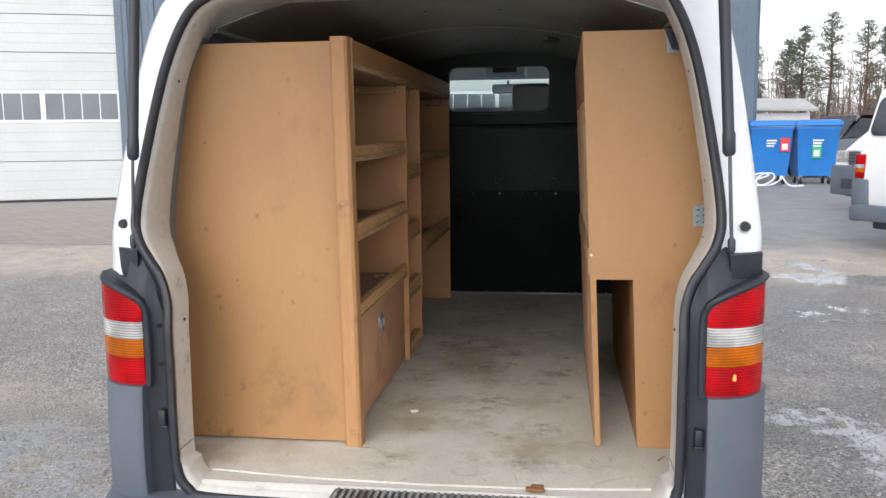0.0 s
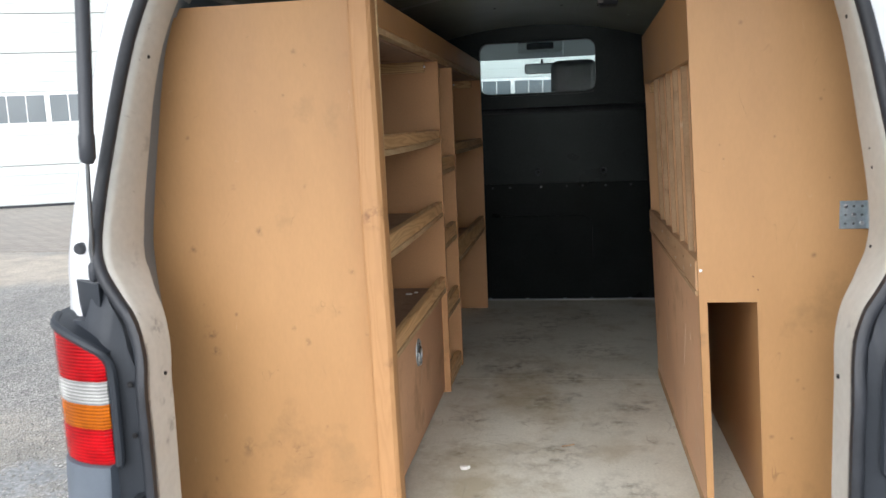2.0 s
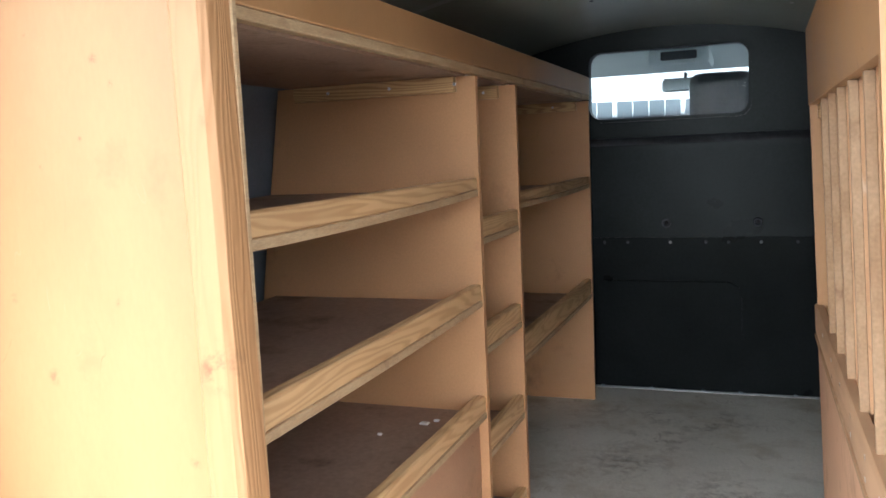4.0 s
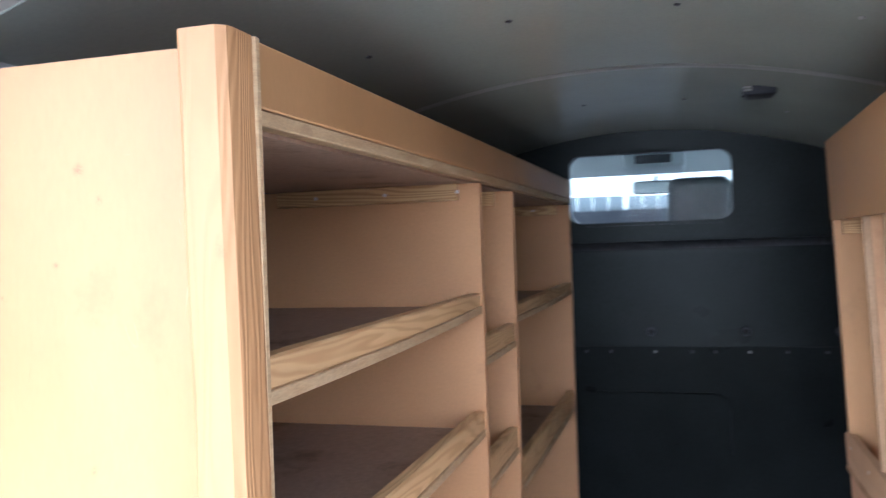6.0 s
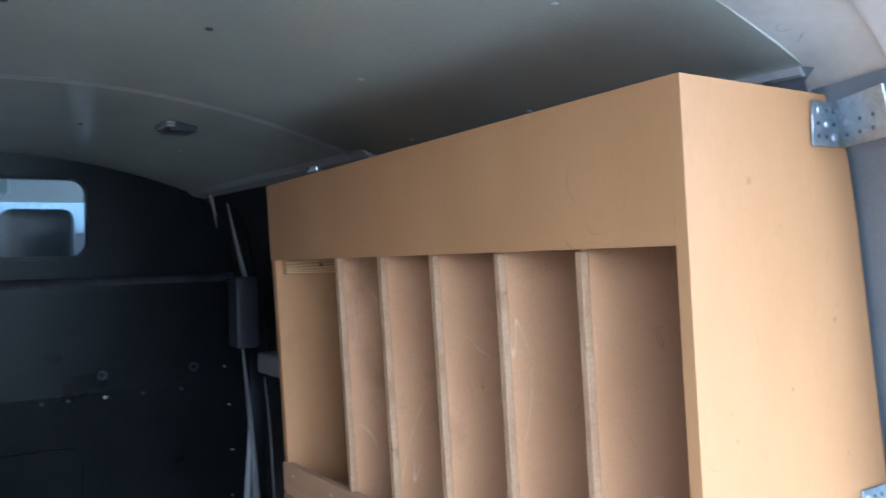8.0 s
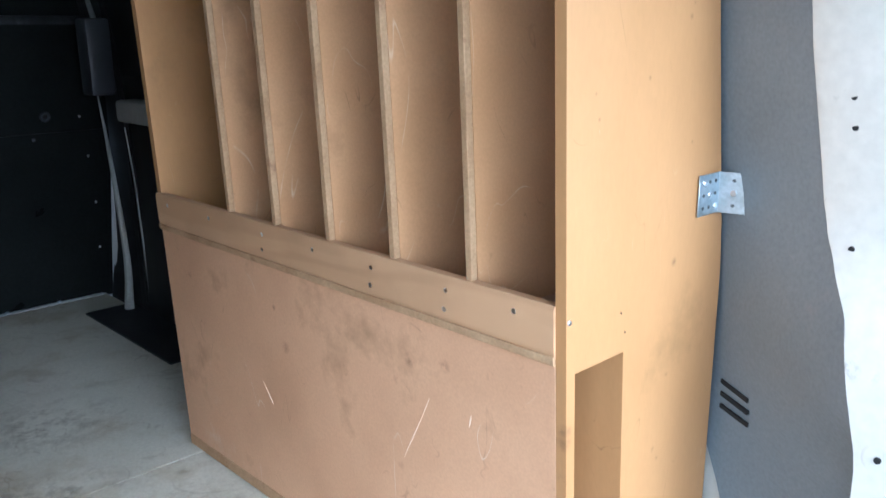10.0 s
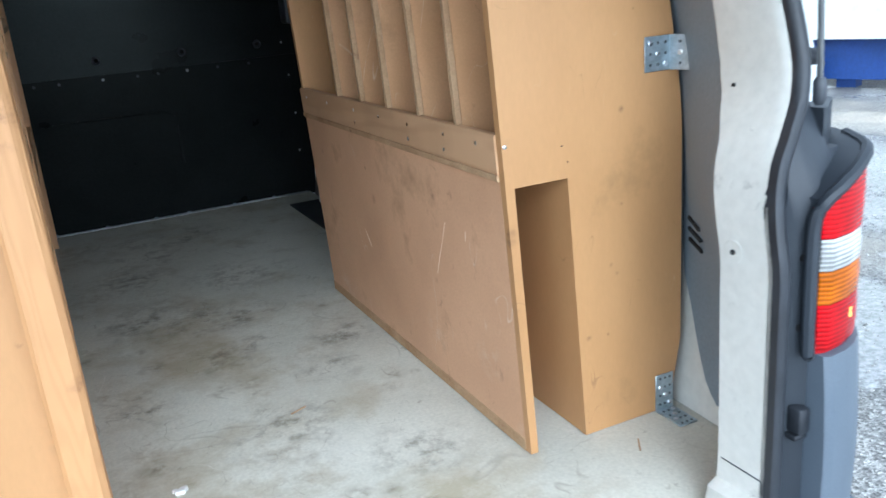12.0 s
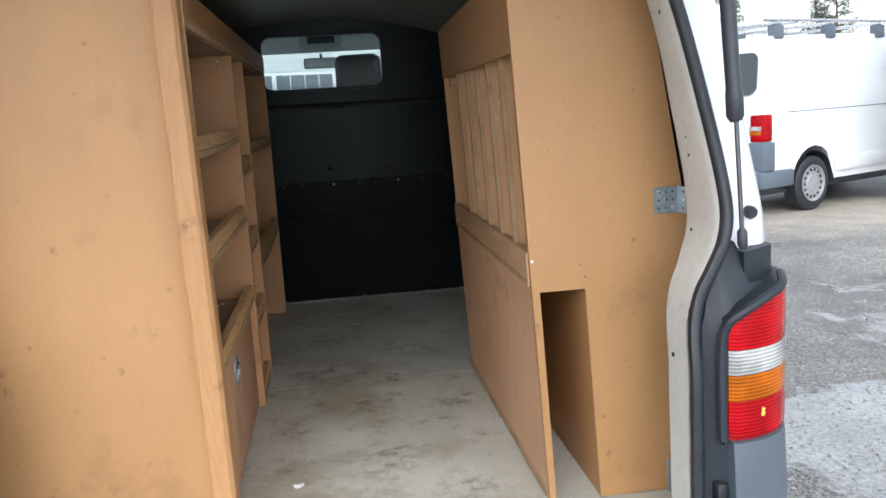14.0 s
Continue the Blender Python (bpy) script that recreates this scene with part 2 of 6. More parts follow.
STEEL = mat("bright steel", (0.62, 0.63, 0.65), (0.75, 0.76, 0.78), 30, 0.25, metal=1.0)
DARK_STEEL = mat("dark polished rod", (0.10, 0.105, 0.11), (0.14, 0.145, 0.15), 30, 0.3, metal=0.7)
SILL_DIRT = mat("dirty sill edge", (0.05, 0.045, 0.04), (0.13, 0.12, 0.10), 18, 0.7, bump=0.3, fine=90, speck=0.2, stain=(0.07, 0.06, 0.05), stain_at=0.5, stain_scale=14)
HOLE = mat("dark hole", (0.008, 0.008, 0.009), (0.012, 0.012, 0.012), 20, 0.8)
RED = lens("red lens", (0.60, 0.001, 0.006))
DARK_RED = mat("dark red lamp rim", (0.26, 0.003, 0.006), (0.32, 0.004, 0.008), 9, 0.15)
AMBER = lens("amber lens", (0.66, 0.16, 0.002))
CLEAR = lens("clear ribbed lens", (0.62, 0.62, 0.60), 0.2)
# Glint on the stop lens, painted as two small glowing discs.
GLINT = mat("glowing glint on the lens", (0.8, 0.3, 0.06), rough=0.3)
GLINT.node_tree.nodes["Principled BSDF"].inputs["Emission Color"].default_value = (1.0, 0.34, 0.06, 1)
GLINT.node_tree.nodes["Principled BSDF"].inputs["Emission Strength"].default_value = 0.6
PANE = glass("tinted pane", (0.94, 0.985, 0.985), 0.0, 1.12)
SCREEN_GLASS = glass("windscreen glass", (0.92, 0.97, 0.965))
DARK_GLASS = mat("dark window glass", (0.02, 0.026, 0.032), (0.035, 0.042, 0.05), 1.0, 0.06, coat=1.0)
SEAT = mat("grey seat cloth", (0.05, 0.06, 0.066), (0.07, 0.08, 0.086), 20, 0.9, bump=0.3, fine=400, speck=0.15)
HEADLINER = mat("pale headliner", (0.62, 0.69, 0.68), (0.68, 0.75, 0.74), 6, 0.8, bump=0.1, fine=300)


def spotted(m, spots, colour, strength=0.7, rag_scale=22.0, low=0.48, high=0.62):
    """Adds dark scuffed spots of given place and size to a material, ragged by noise."""
    nt = m.node_tree
    n, link = nt.nodes.new, nt.links.new
    bsdf = nt.nodes["Principled BSDF"]
    col = bsdf.inputs["Base Color"].links[0].from_socket
    co = n("ShaderNodeTexCoord")
    rag = n("ShaderNodeTexNoise")
    rag.inputs["Scale"].default_value, rag.inputs["Detail"].default_value, rag.inputs["Roughness"].default_value = rag_scale, 7, 0.68
    link(co.outputs["Object"], rag.inputs["Vector"])
    total = None
    for *where, size in spots:
        d = n("ShaderNodeVectorMath")
        d.operation = "DISTANCE"
        d.inputs[1].default_value = where
        link(co.outputs["Object"], d.inputs[0])
        r = n("ShaderNodeMapRange")
        r.inputs["From Min"].default_value, r.inputs["From Max"].default_value = size, size * 0.1
        link(d.outputs["Value"], r.inputs["Value"])
        if total is None:
            total = r.outputs[0]
        else:
            a = n("ShaderNodeMath")
            a.operation = "MAXIMUM"
            link(total, a.inputs[0])
            link(r.outputs[0], a.inputs[1])
            total = a.outputs[0]
    rr = n("ShaderNodeMapRange")
    rr.inputs["From Min"].default_value, rr.inputs["From Max"].default_value = low, high
    link(rag.outputs["Fac"], rr.inputs["Value"])
    mu = n("ShaderNodeMath")
    mu.operation = "MULTIPLY"
    link(total, mu.inputs[0])
    link(rr.outputs[0], mu.inputs[1])
    m2 = n("ShaderNodeMath")
    m2.operation = "MULTIPLY"
    m2.inputs[1].default_value = strength
    m2.use_clamp = True
    link(mu.outputs[0], m2.inputs[0])
    mix = n("ShaderNodeMix")
    mix.data_type = "RGBA"
    mix.inputs["B"].default_value = (*colour, 1)
    link(m2.outputs[0], mix.inputs["Factor"])
    link(col, mix.inputs["A"])
    link(mix.outputs["Result"], bsdf.inputs["Base Color"])
    return m


def scuffed(m, colour, scale=3.0, width=0.006, mask=0.5, strength=0.6, stretch=(1, 1, 1), detail=2.0):
    """Adds thin wandering scratches: contour lines of a noise, kept only in patches."""
    nt = m.node_tree
    n, link = nt.nodes.new, nt.links.new
    bsdf = nt.nodes["Principled BSDF"]
    col = bsdf.inputs["Base Color"].links[0].from_socket
    co, mp = n("ShaderNodeTexCoord"), n("ShaderNodeMapping")
    mp.inputs["Scale"].default_value = stretch
    link(co.outputs["Object"], mp.inputs["Vector"])
    field = n("ShaderNodeTexNoise")
    field.inputs["Scale"].default_value, field.inputs["Detail"].default_value, field.inputs["Distortion"].default_value = scale, detail, 1.2
    link(mp.outputs[0], field.inputs["Vector"])
    off = n("ShaderNodeMath")
    off.operation = "SUBTRACT"
    off.inputs[1].default_value = 0.5
    link(field.outputs["Fac"], off.inputs[0])
    size = n("ShaderNodeMath")
    size.operation = "ABSOLUTE"
    link(off.outputs[0], size.inputs[0])
    line = n("ShaderNodeMapRange")
    line.inputs["From Min"].default_value, line.inputs["From Max"].default_value = width, width * 0.2
    link(size.outputs[0], line.inputs["Value"])
    patch = n("ShaderNodeTexNoise")
    patch.inputs["Scale"].default_value, patch.inputs["Detail"].default_value = scale * 1.7, 5
    link(co.outputs["Object"], patch.inputs["Vector"])
    pr = n("ShaderNodeMapRange")
    pr.inputs["From Min"].default_value, pr.inputs["From Max"].default_value, pr.inputs["To Max"].default_value = mask, mask + 0.12, strength
    link(patch.outputs["Fac"], pr.inputs["Value"])
    mu = n("ShaderNodeMath")
    mu.operation = "MULTIPLY"
    link(line.outputs[0], mu.inputs[0])
    link(pr.outputs[0], mu.inputs[1])
    mix = n("ShaderNodeMix")
    mix.data_type = "RGBA"
    mix.inputs["B"].default_value = (*colour, 1)
    link(mu.outputs[0], mix.inputs["Factor"])
    link(col, mix.inputs["A"])
    link(mix.outputs["Result"], bsdf.inputs["Base Color"])
    return m


FLOOR = mat("grey load floor", (0.54, 0.525, 0.45), (0.68, 0.665, 0.58), 3.0, 0.5, bump=0.2, fine=160, speck=0.08,
            stain=(0.37, 0.315, 0.205), stain_at=0.52, stain_scale=2.4, rough2=0.7, dist=0.0008)
spotted(FLOOR, [(x + 0.055, y, 0.56, s) for x, y, s in ((0.0, 1.34, 0.12), (0.32, 1.30, 0.11), (-0.12, 2.17, 0.2), (0.05, 0.89, 0.17), (0.23, 1.13, 0.10), (0.26, 0.66, 0.13), (-0.03, 2.4, 0.18), (0.14, 2.62, 0.2), (-0.05, 2.65, 0.12), (0.12, 1.38, 0.09),
                (-0.12, 1.75, 0.2), (0.12, 1.62, 0.16), (0.22, 0.36, 0.10), (-0.18, 0.345, 0.09), (-0.2, 1.15, 0.10), (0.2, 2.0, 0.2), (0.02, 1.64, 0.16))],
        (0.13, 0.108, 0.075), 0.9, 17.0, 0.47, 0.66)
spotted(FLOOR, [(x + 0.055, y, 0.56, s) for x, y, s in ((0.22, 0.40, 0.16), (-0.15, 0.37, 0.14), (0.02, 0.62, 0.13), (0.36, 0.55, 0.12), (-0.25, 0.75, 0.12), (0.3, 0.95, 0.13), (0.08, 1.10, 0.15), (0.45, 0.35, 0.10))],
        (0.34, 0.265, 0.155), 0.55, 9.0, 0.42, 0.7)
GRIME = random.Random(12)
spotted(FLOOR, [(GRIME.uniform(-0.3, 0.4), GRIME.uniform(0.25, 2.7), 0.56, GRIME.uniform(0.05, 0.16)) for k in range(30)], (0.33, 0.275, 0.185), 0.6, 26.0, 0.44, 0.66)
spotted(FLOOR, [(GRIME.uniform(-0.35, 0.45), GRIME.uniform(0.25, 1.7), 0.56, GRIME.uniform(0.02, 0.05)) for k in range(18)], (0.19, 0.15, 0.095), 0.7, 40.0, 0.42, 0.62)
scuffed(FLOOR, (0.25, 0.22, 0.18), 4.0, 0.022, 0.52, 0.28, detail=1.0)
scuffed(FLOOR, (0.24, 0.20, 0.14), 9.0, 0.014, 0.52, 0.4, detail=1.0)
scuffed(FLOOR, (0.16, 0.13, 0.09), 17.0, 0.010, 0.56, 0.35, detail=1.0)
scuffed(FLOOR, (0.75, 0.73, 0.68), 3.2, 0.003, 0.56, 0.6)
scuffed(MDF, (0.17, 0.085, 0.035), 7.0, 0.004, 0.58, 0.55, (1, 1, 0.5))
scuffed(MDF, (0.56, 0.40, 0.24), 11.0, 0.003, 0.60, 0.5, (1, 1, 0.3))
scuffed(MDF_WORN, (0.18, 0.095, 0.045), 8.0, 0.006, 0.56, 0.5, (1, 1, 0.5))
scuffed(MDF_DIV, (0.18, 0.095, 0.045), 8.0, 0.006, 0.56, 0.5, (1, 1, 0.5))
scuffed(MDF_DIV, (0.70, 0.57, 0.43), 5.0, 0.0035, 0.52, 0.6, (1, 1, 0.4))
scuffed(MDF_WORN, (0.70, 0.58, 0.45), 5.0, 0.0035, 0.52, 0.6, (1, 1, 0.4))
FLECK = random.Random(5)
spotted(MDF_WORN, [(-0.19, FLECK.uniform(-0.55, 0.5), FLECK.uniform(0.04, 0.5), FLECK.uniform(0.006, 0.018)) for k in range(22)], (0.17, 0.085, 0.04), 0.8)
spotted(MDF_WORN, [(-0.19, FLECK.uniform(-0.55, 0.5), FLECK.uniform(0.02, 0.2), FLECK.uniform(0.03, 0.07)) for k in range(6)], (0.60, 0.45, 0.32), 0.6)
spotted(MDF_EDGE, [(-0.19, FLECK.uniform(-0.55, 0.55), FLECK.uniform(0.0, 0.55), FLECK.uniform(0.01, 0.025)) for k in range(14)], (0.16, 0.08, 0.04), 0.9)
scuffed(JAMB, (0.16, 0.155, 0.15), 13.0, 0.008, 0.60, 0.6)
spotted(JAMB, [(s * FLECK.uniform(0.66, 0.74), FLECK.uniform(0.15, 0.26), FLECK.uniform(0.84, 1.12), FLECK.uniform(0.010, 0.034)) for k in range(13) for s in (-1, -1, 1)], (0.12, 0.115, 0.11), 0.85, 45.0)
scuffed(TRIM, (0.30, 0.31, 0.33), 9.0, 0.005, 0.60, 0.5)
spotted(GREY_PLASTIC, [(-FLECK.uniform(0.79, 0.87), FLECK.uniform(0.09, 0.12), FLECK.uniform(0.60, 0.80), FLECK.uniform(0.006, 0.014)) for k in range(16)]
        + [(FLECK.uniform(0.78, 0.86), FLECK.uniform(0.09, 0.12), FLECK.uniform(0.60, 0.80), FLECK.uniform(0.004, 0.010)) for k in range(6)], (0.02, 0.024, 0.03), 0.9, 60.0, 0.42, 0.52)
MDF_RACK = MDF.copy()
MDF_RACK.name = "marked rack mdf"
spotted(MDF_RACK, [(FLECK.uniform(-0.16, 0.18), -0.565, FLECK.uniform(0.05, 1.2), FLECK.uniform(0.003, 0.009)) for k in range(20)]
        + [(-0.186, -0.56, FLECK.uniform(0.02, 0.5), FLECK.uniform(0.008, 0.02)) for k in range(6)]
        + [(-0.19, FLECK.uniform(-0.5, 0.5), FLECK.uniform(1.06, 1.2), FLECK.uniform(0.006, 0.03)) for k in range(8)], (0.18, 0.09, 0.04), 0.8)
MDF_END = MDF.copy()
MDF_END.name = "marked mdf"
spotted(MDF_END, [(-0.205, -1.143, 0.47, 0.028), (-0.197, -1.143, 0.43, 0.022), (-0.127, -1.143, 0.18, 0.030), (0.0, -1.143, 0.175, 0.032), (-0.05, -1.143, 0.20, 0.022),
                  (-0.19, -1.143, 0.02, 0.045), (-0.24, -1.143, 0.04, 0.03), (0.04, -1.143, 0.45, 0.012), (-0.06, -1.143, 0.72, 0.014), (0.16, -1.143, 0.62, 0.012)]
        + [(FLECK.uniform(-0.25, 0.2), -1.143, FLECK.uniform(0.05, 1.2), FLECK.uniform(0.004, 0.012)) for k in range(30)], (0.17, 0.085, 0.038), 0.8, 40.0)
spotted(PINE_Z, [(0.225, -1.172, 0.755, 0.04), (0.25, -1.16, 0.40, 0.025), (0.24, -1.17, 1.05, 0.018), (0.25, -1.15, 0.06, 0.05)], (0.17, 0.07, 0.03), 1.0)


# ---- mesh helpers ----
ORIGIN = {}


def thing(name, at, label, category, group="", kind=""):
    ob = new(name)
    ob.location = at
    ob.empty_display_size = 0.1
    ORIGIN[ob] = Vector(at)
    return tagged(ob, label, category, group, kind)


def finish(bm, name, material, smooth=40.0):
    bmesh.ops.remove_doubles(bm, verts=bm.verts, dist=1e-5)
    bmesh.ops.recalc_face_normals(bm, faces=bm.faces)
    me = bpy.data.meshes.new(name)
    for f in bm.faces:
        f.smooth = True
    for e in bm.edges:
        e.smooth = len(e.link_faces) == 2 and e.calc_face_angle(3.2) < radians(smooth)
    bm.to_mesh(me)
    bm.free()
    for one in material if isinstance(material, (list, tuple)) else (material,):
        me.materials.append(one)
    return me


def part(name, bm, material, parent, label="", smooth=40.0):
    """Links a bmesh, given in world places, as one mesh under a thing or part."""
    o = ORIGIN[parent]
    bmesh.ops.translate(bm, vec=-o, verts=bm.verts)
    ob = new(name, finish(bm, name, material, smooth))
    ob.parent = parent
    ORIGIN[ob] = o
    return tagged(ob, label)


def solo(name, bm, material, at, label, category, group="", kind="", smooth=40.0):
    """A thing of a single mesh."""
    bmesh.ops.translate(bm, vec=-Vector(at), verts=bm.verts)
    ob = new(name, finish(bm, name, material, smooth))
    ob.location = at
    ORIGIN[ob] = Vector(at)
    return tagged(ob, label, category, group, kind)


def box(bm, a, b, bevel=0.0, seg=2):
    a, b = Vector(a), Vector(b)
    made = bmesh.ops.create_cube(bm, size=1.0, matrix=Matrix.LocRotScale((a + b) / 2, None, b - a))
    if bevel:
        edges = {e for v in made["verts"] for e in v.link_edges}
        bmesh.ops.bevel(bm, geom=list(edges), offset=bevel, segments=seg, affect="EDGES", profile=0.5)
    return bm


def boxed(a, b, bevel=0.0, seg=2):
    return box(bmesh.new(), a, b, bevel, seg)


def prism(bm, pts, axis, lo, hi):
    """A polygon in the plane across an axis, drawn out along it."""
    def place(p, h):
        q = list(p)
        q.insert(axis, h)
        return q
    low, high = [bm.verts.new(place(p, lo)) for p in pts], [bm.verts.new(place(p, hi)) for p in pts]
    n = len(pts)
    for i in range(n):
        bm.faces.new((low[i], low[(i + 1) % n], high[(i + 1) % n], high[i]))
    bm.faces.new(low[::-1])
    bm.faces.new(high)
    return bm


def loft(bm, rings, closed=True, caps=False, loop=False):
    rows = [[bm.verts.new(p) for p in r] for r in rings]
    n = len(rows[0])
    pairs = list(zip(rows, rows[1:])) + ([(rows[-1], rows[0])] if loop else [])
    for a, b in pairs:
        for i in range(n if closed else n - 1):
            j = (i + 1) % n
            bm.faces.new((a[i], a[j], b[j], b[i]))
    if caps:
        bm.faces.new(rows[0][::-1])
        bm.faces.new(rows[-1])
    return bm


def tube(bm, pts, radius, seg=10, loop=False):
    pts = [Vector(p) for p in pts]
    radii = radius if isinstance(radius, (list, tuple)) else [radius] * len(pts)
    rings, n = [], len(pts)
    for i, p in enumerate(pts):
        a = pts[(i - 1) % n] if loop or i else p
        b = pts[(i + 1) % n] if loop or i < n - 1 else p
        d = (b - a).normalized()
        up = Vector((0, 0, 1)) if abs(d.z) < 0.9 else Vector((0, 1, 0))
        s = d.cross(up).normalized()
        t = s.cross(d)
        rings.append([p + radii[i] * (math.cos(k / seg * math.tau) * s + math.sin(k / seg * math.tau) * t) for k in range(seg)])
    return loft(bm, rings, True, not loop, loop)


def lathe(bm, at, way, prof, seg=24):
    """A turned shape: rows of (height along the axis, radius)."""
    at, d = Vector(at), Vector(way).normalized()
    up = Vector((0, 0, 1)) if abs(d.z) < 0.9 else Vector((0, 1, 0))
    s = d.cross(up).normalized()
    t = s.cross(d)
    return loft(bm, [[at + d * h + r * (math.cos(k / seg * math.tau) * s + math.sin(k / seg * math.tau) * t) for k in range(seg)] for h, r in prof], True, True)


def disc(bm, at, way, radius, depth, seg=14, dome=0.3):
    """A short round stud with a softened face."""
    at, way = Vector(at), Vector(way).normalized()
    return tube(bm, [at, at + way * depth * 0.7, at + way * depth], [radius, radius, radius * (1 - dome)], seg)


def catmull(pts, n):
    out = []
    p = [np.array(q, float) for q in pts]
    p = [2 * p[0] - p[1]] + p + [2 * p[-1] - p[-2]]
    for i in range(1, len(p) - 2):
        for k in range(n):
            t = k / n
            out.append(0.5 * ((2 * p[i]) + (p[i + 1] - p[i - 1]) * t + (2 * p[i - 1] - 5 * p[i] + 4 * p[i + 1] - p[i + 2]) * t * t
                              + (3 * p[i] - p[i - 1] - 3 * p[i + 1] + p[i + 2]) * t ** 3))
    out.append(p[-2])
    return [tuple(q) for q in out]


def table(rows, v):
    return float(np.interp(v, [r[0] for r in rows], [r[1] for r in rows]))


# ---- the cargo van: sizes ----
XC = -0.055          # the van's middle
FLOOR_Z = 0.56
WALL = [(0.50, 0.83), (0.62, 0.848), (0.70, 0.865), (0.90, 0.872), (1.08, 0.872), (1.22, 0.860), (1.50, 0.815), (1.73, 0.778), (1.80, 0.745), (1.845, 0.69), (1.97, 0.60)]
HALF = [((0, 1.955), (0, 2.0)), ((0.30, 1.955), (0.32, 1.998)), ((0.55, 1.95), (0.58, 1.985)), ((0.645, 1.922), (0.755, 1.95)), ((0.70, 1.86), (0.812, 1.87)),
        ((0.75, 1.72), (0.846, 1.73)), ((0.79, 1.50), (0.878, 1.50)), ((0.812, 1.32), (0.898, 1.32)), ((0.80, 1.24), (0.904, 1.24)),
        ((0.765, 1.18), (0.900, 1.18)), ((0.735, 1.135), (0.903, 1.12)), ((0.717, 1.07), (0.905, 1.07)), ((0.713, 0.95), (0.906, 0.95)),
        ((0.713, 0.68), (0.907, 0.65)), ((0.706, 0.58), (0.908, 0.50)), ((0.675, 0.53), (0.908, 0.42)), ((0.62, 0.507), (0.80, 0.36)),
        ((0.30, 0.50), (0.35, 0.34)), ((0, 0.50), (0, 0.34))]
HALF = catmull([(*a, *b) for a, b in HALF], 5)
LOOP = [(XC + 0.968 * u, z, XC + v, w) for u, z, v, w in HALF]
LOOP += [(XC - u * table([(1.05, 0.995), (1.25, 1.013)], z), z, XC - 1.035 * v, w) for u, z, v, w in HALF[-2:0:-1]]


def rear_y(z):
    return 0.125 + 0.235 * max(0.0, z - 1.0)


def inward(d):
    """The seal's loop moved inwards by d."""
    out, n = [], len(LOOP)
    for i in range(n):
        a, b = LOOP[i - 1], LOOP[(i + 1) % n]
        tx, tz = b[0] - a[0], b[1] - a[1]
        size = math.hypot(tx, tz) or 1
        keep = table([(1.10, 0.0), (1.30, 0.43 if LOOP[i][0] > XC else 1.0)], LOOP[i][1])
        e = d if d < 0.018 or LOOP[i][1] < 0.6 else 0.018 + (d - 0.018) * keep
        out.append((LOOP[i][0] + e * tz / size, LOOP[i][1] - e * tx / size))
    return out


DEPTH_LEFT = [(0.70, 0.66), (0.95, 0.70), (1.05, 0.70), (1.15, 0.74), (1.20, 0.92), (1.25, 1.0), (1.30, 1.0), (1.40, 0.91), (1.50, 0.81), (1.60, 0.68), (1.70, 0.62), (2.0, 0.62)]
DEPTH_RIGHT = [(0.70, 0.66), (1.05, 0.70), (1.15, 0.73), (1.20, 0.86), (1.25, 0.93), (1.30, 0.93), (1.40, 0.86), (1.50, 0.78), (1.60, 0.66), (1.70, 0.59), (2.0, 0.59)]


def ring_at(d, dy):
    """The loop moved inwards by d and into the van by dy; the jamb grows shallower towards the roof."""
    out = []
    for (x, z), q in zip(inward(d), LOOP):
        deep = 1.0 if dy < 0.05 else table(DEPTH_RIGHT if x > XC else DEPTH_LEFT, q[1])
        out.append((x, rear_y(q[1]) + dy * deep, z))
    return out


van = thing("cargo_van", (XC, 0, 0), "white panel van with its tailgate open and load bay showing", "van")

# outer skin: from the seal round the rear corners and along the sides
rings = [ring_at(0.0, 0.01), ring_at(-0.012, 0.018)]
for f, dy in ((0.35, 0.034), (0.75, 0.052), (0.93, 0.075), (1.0, 0.12)):
    rings.append([(x + (v - x) * f, rear_y(z) + dy, z + (w - z) * f) for x, z, v, w in LOOP])
for y in (0.9, 2.9):
    rings.append([(v, y, w) for x, z, v, w in LOOP])
part("body_shell", loft(bmesh.new(), rings), PAINT, van, "white painted steel body", 50)
# door jamb: painted steel between the seal and the load bay
part("door_jamb", loft(bmesh.new(), [ring_at(d, dy) for d, dy in ((0.0, 0.012), (0.018, 0.0), (0.028, 0.006), (0.032, 0.022), (0.041, 0.135), (0.036, 0.148), (0.0, 0.152))]),
     JAMB, van, "scuffed cream jamb round the rear opening", 50)
seal_rings = []
for k in range(8):
    a = k / 8 * math.tau
    seal_rings.append(ring_at(0.008 + 0.0145 * math.cos(a), -0.004 + 0.0155 * math.sin(a)))
part("door_seal", loft(bmesh.new(), seal_rings, loop=True), RUBBER, van, "black rubber weatherstrip", 60)

# screw holes in the jamb, each in a shallow dimple
for y, z in ((0.202, 1.01), (0.288, 1.244), (0.305, 1.436), (0.301, 1.398), (0.316, 1.562), (0.332, 1.687)):
    for side in (1, -1):
        inner = min(range(len(LOOP)), key=lambda i: abs(LOOP[i][1] - z) + (0 if (LOOP[i][0] - XC) * side > 0 else 9))
        x = inward(0.0365)[inner][0]
        if 1.0 < z < 1.02:
            part("dimple", lathe(bmesh.new(), (x, y, z), (-side, 0, 0), [(-0.004, 0.026), (0.0002, 0.019), (0.0002, 0.015), (-0.0004, 0.008), (-0.0004, 0.001)], 22), JAMB, van)
        part("screw_hole", disc(bmesh.new(), (x, y, z), (-side, 0, 0), 0.0045, 0.003, 10, 0.1), HOLE, van)
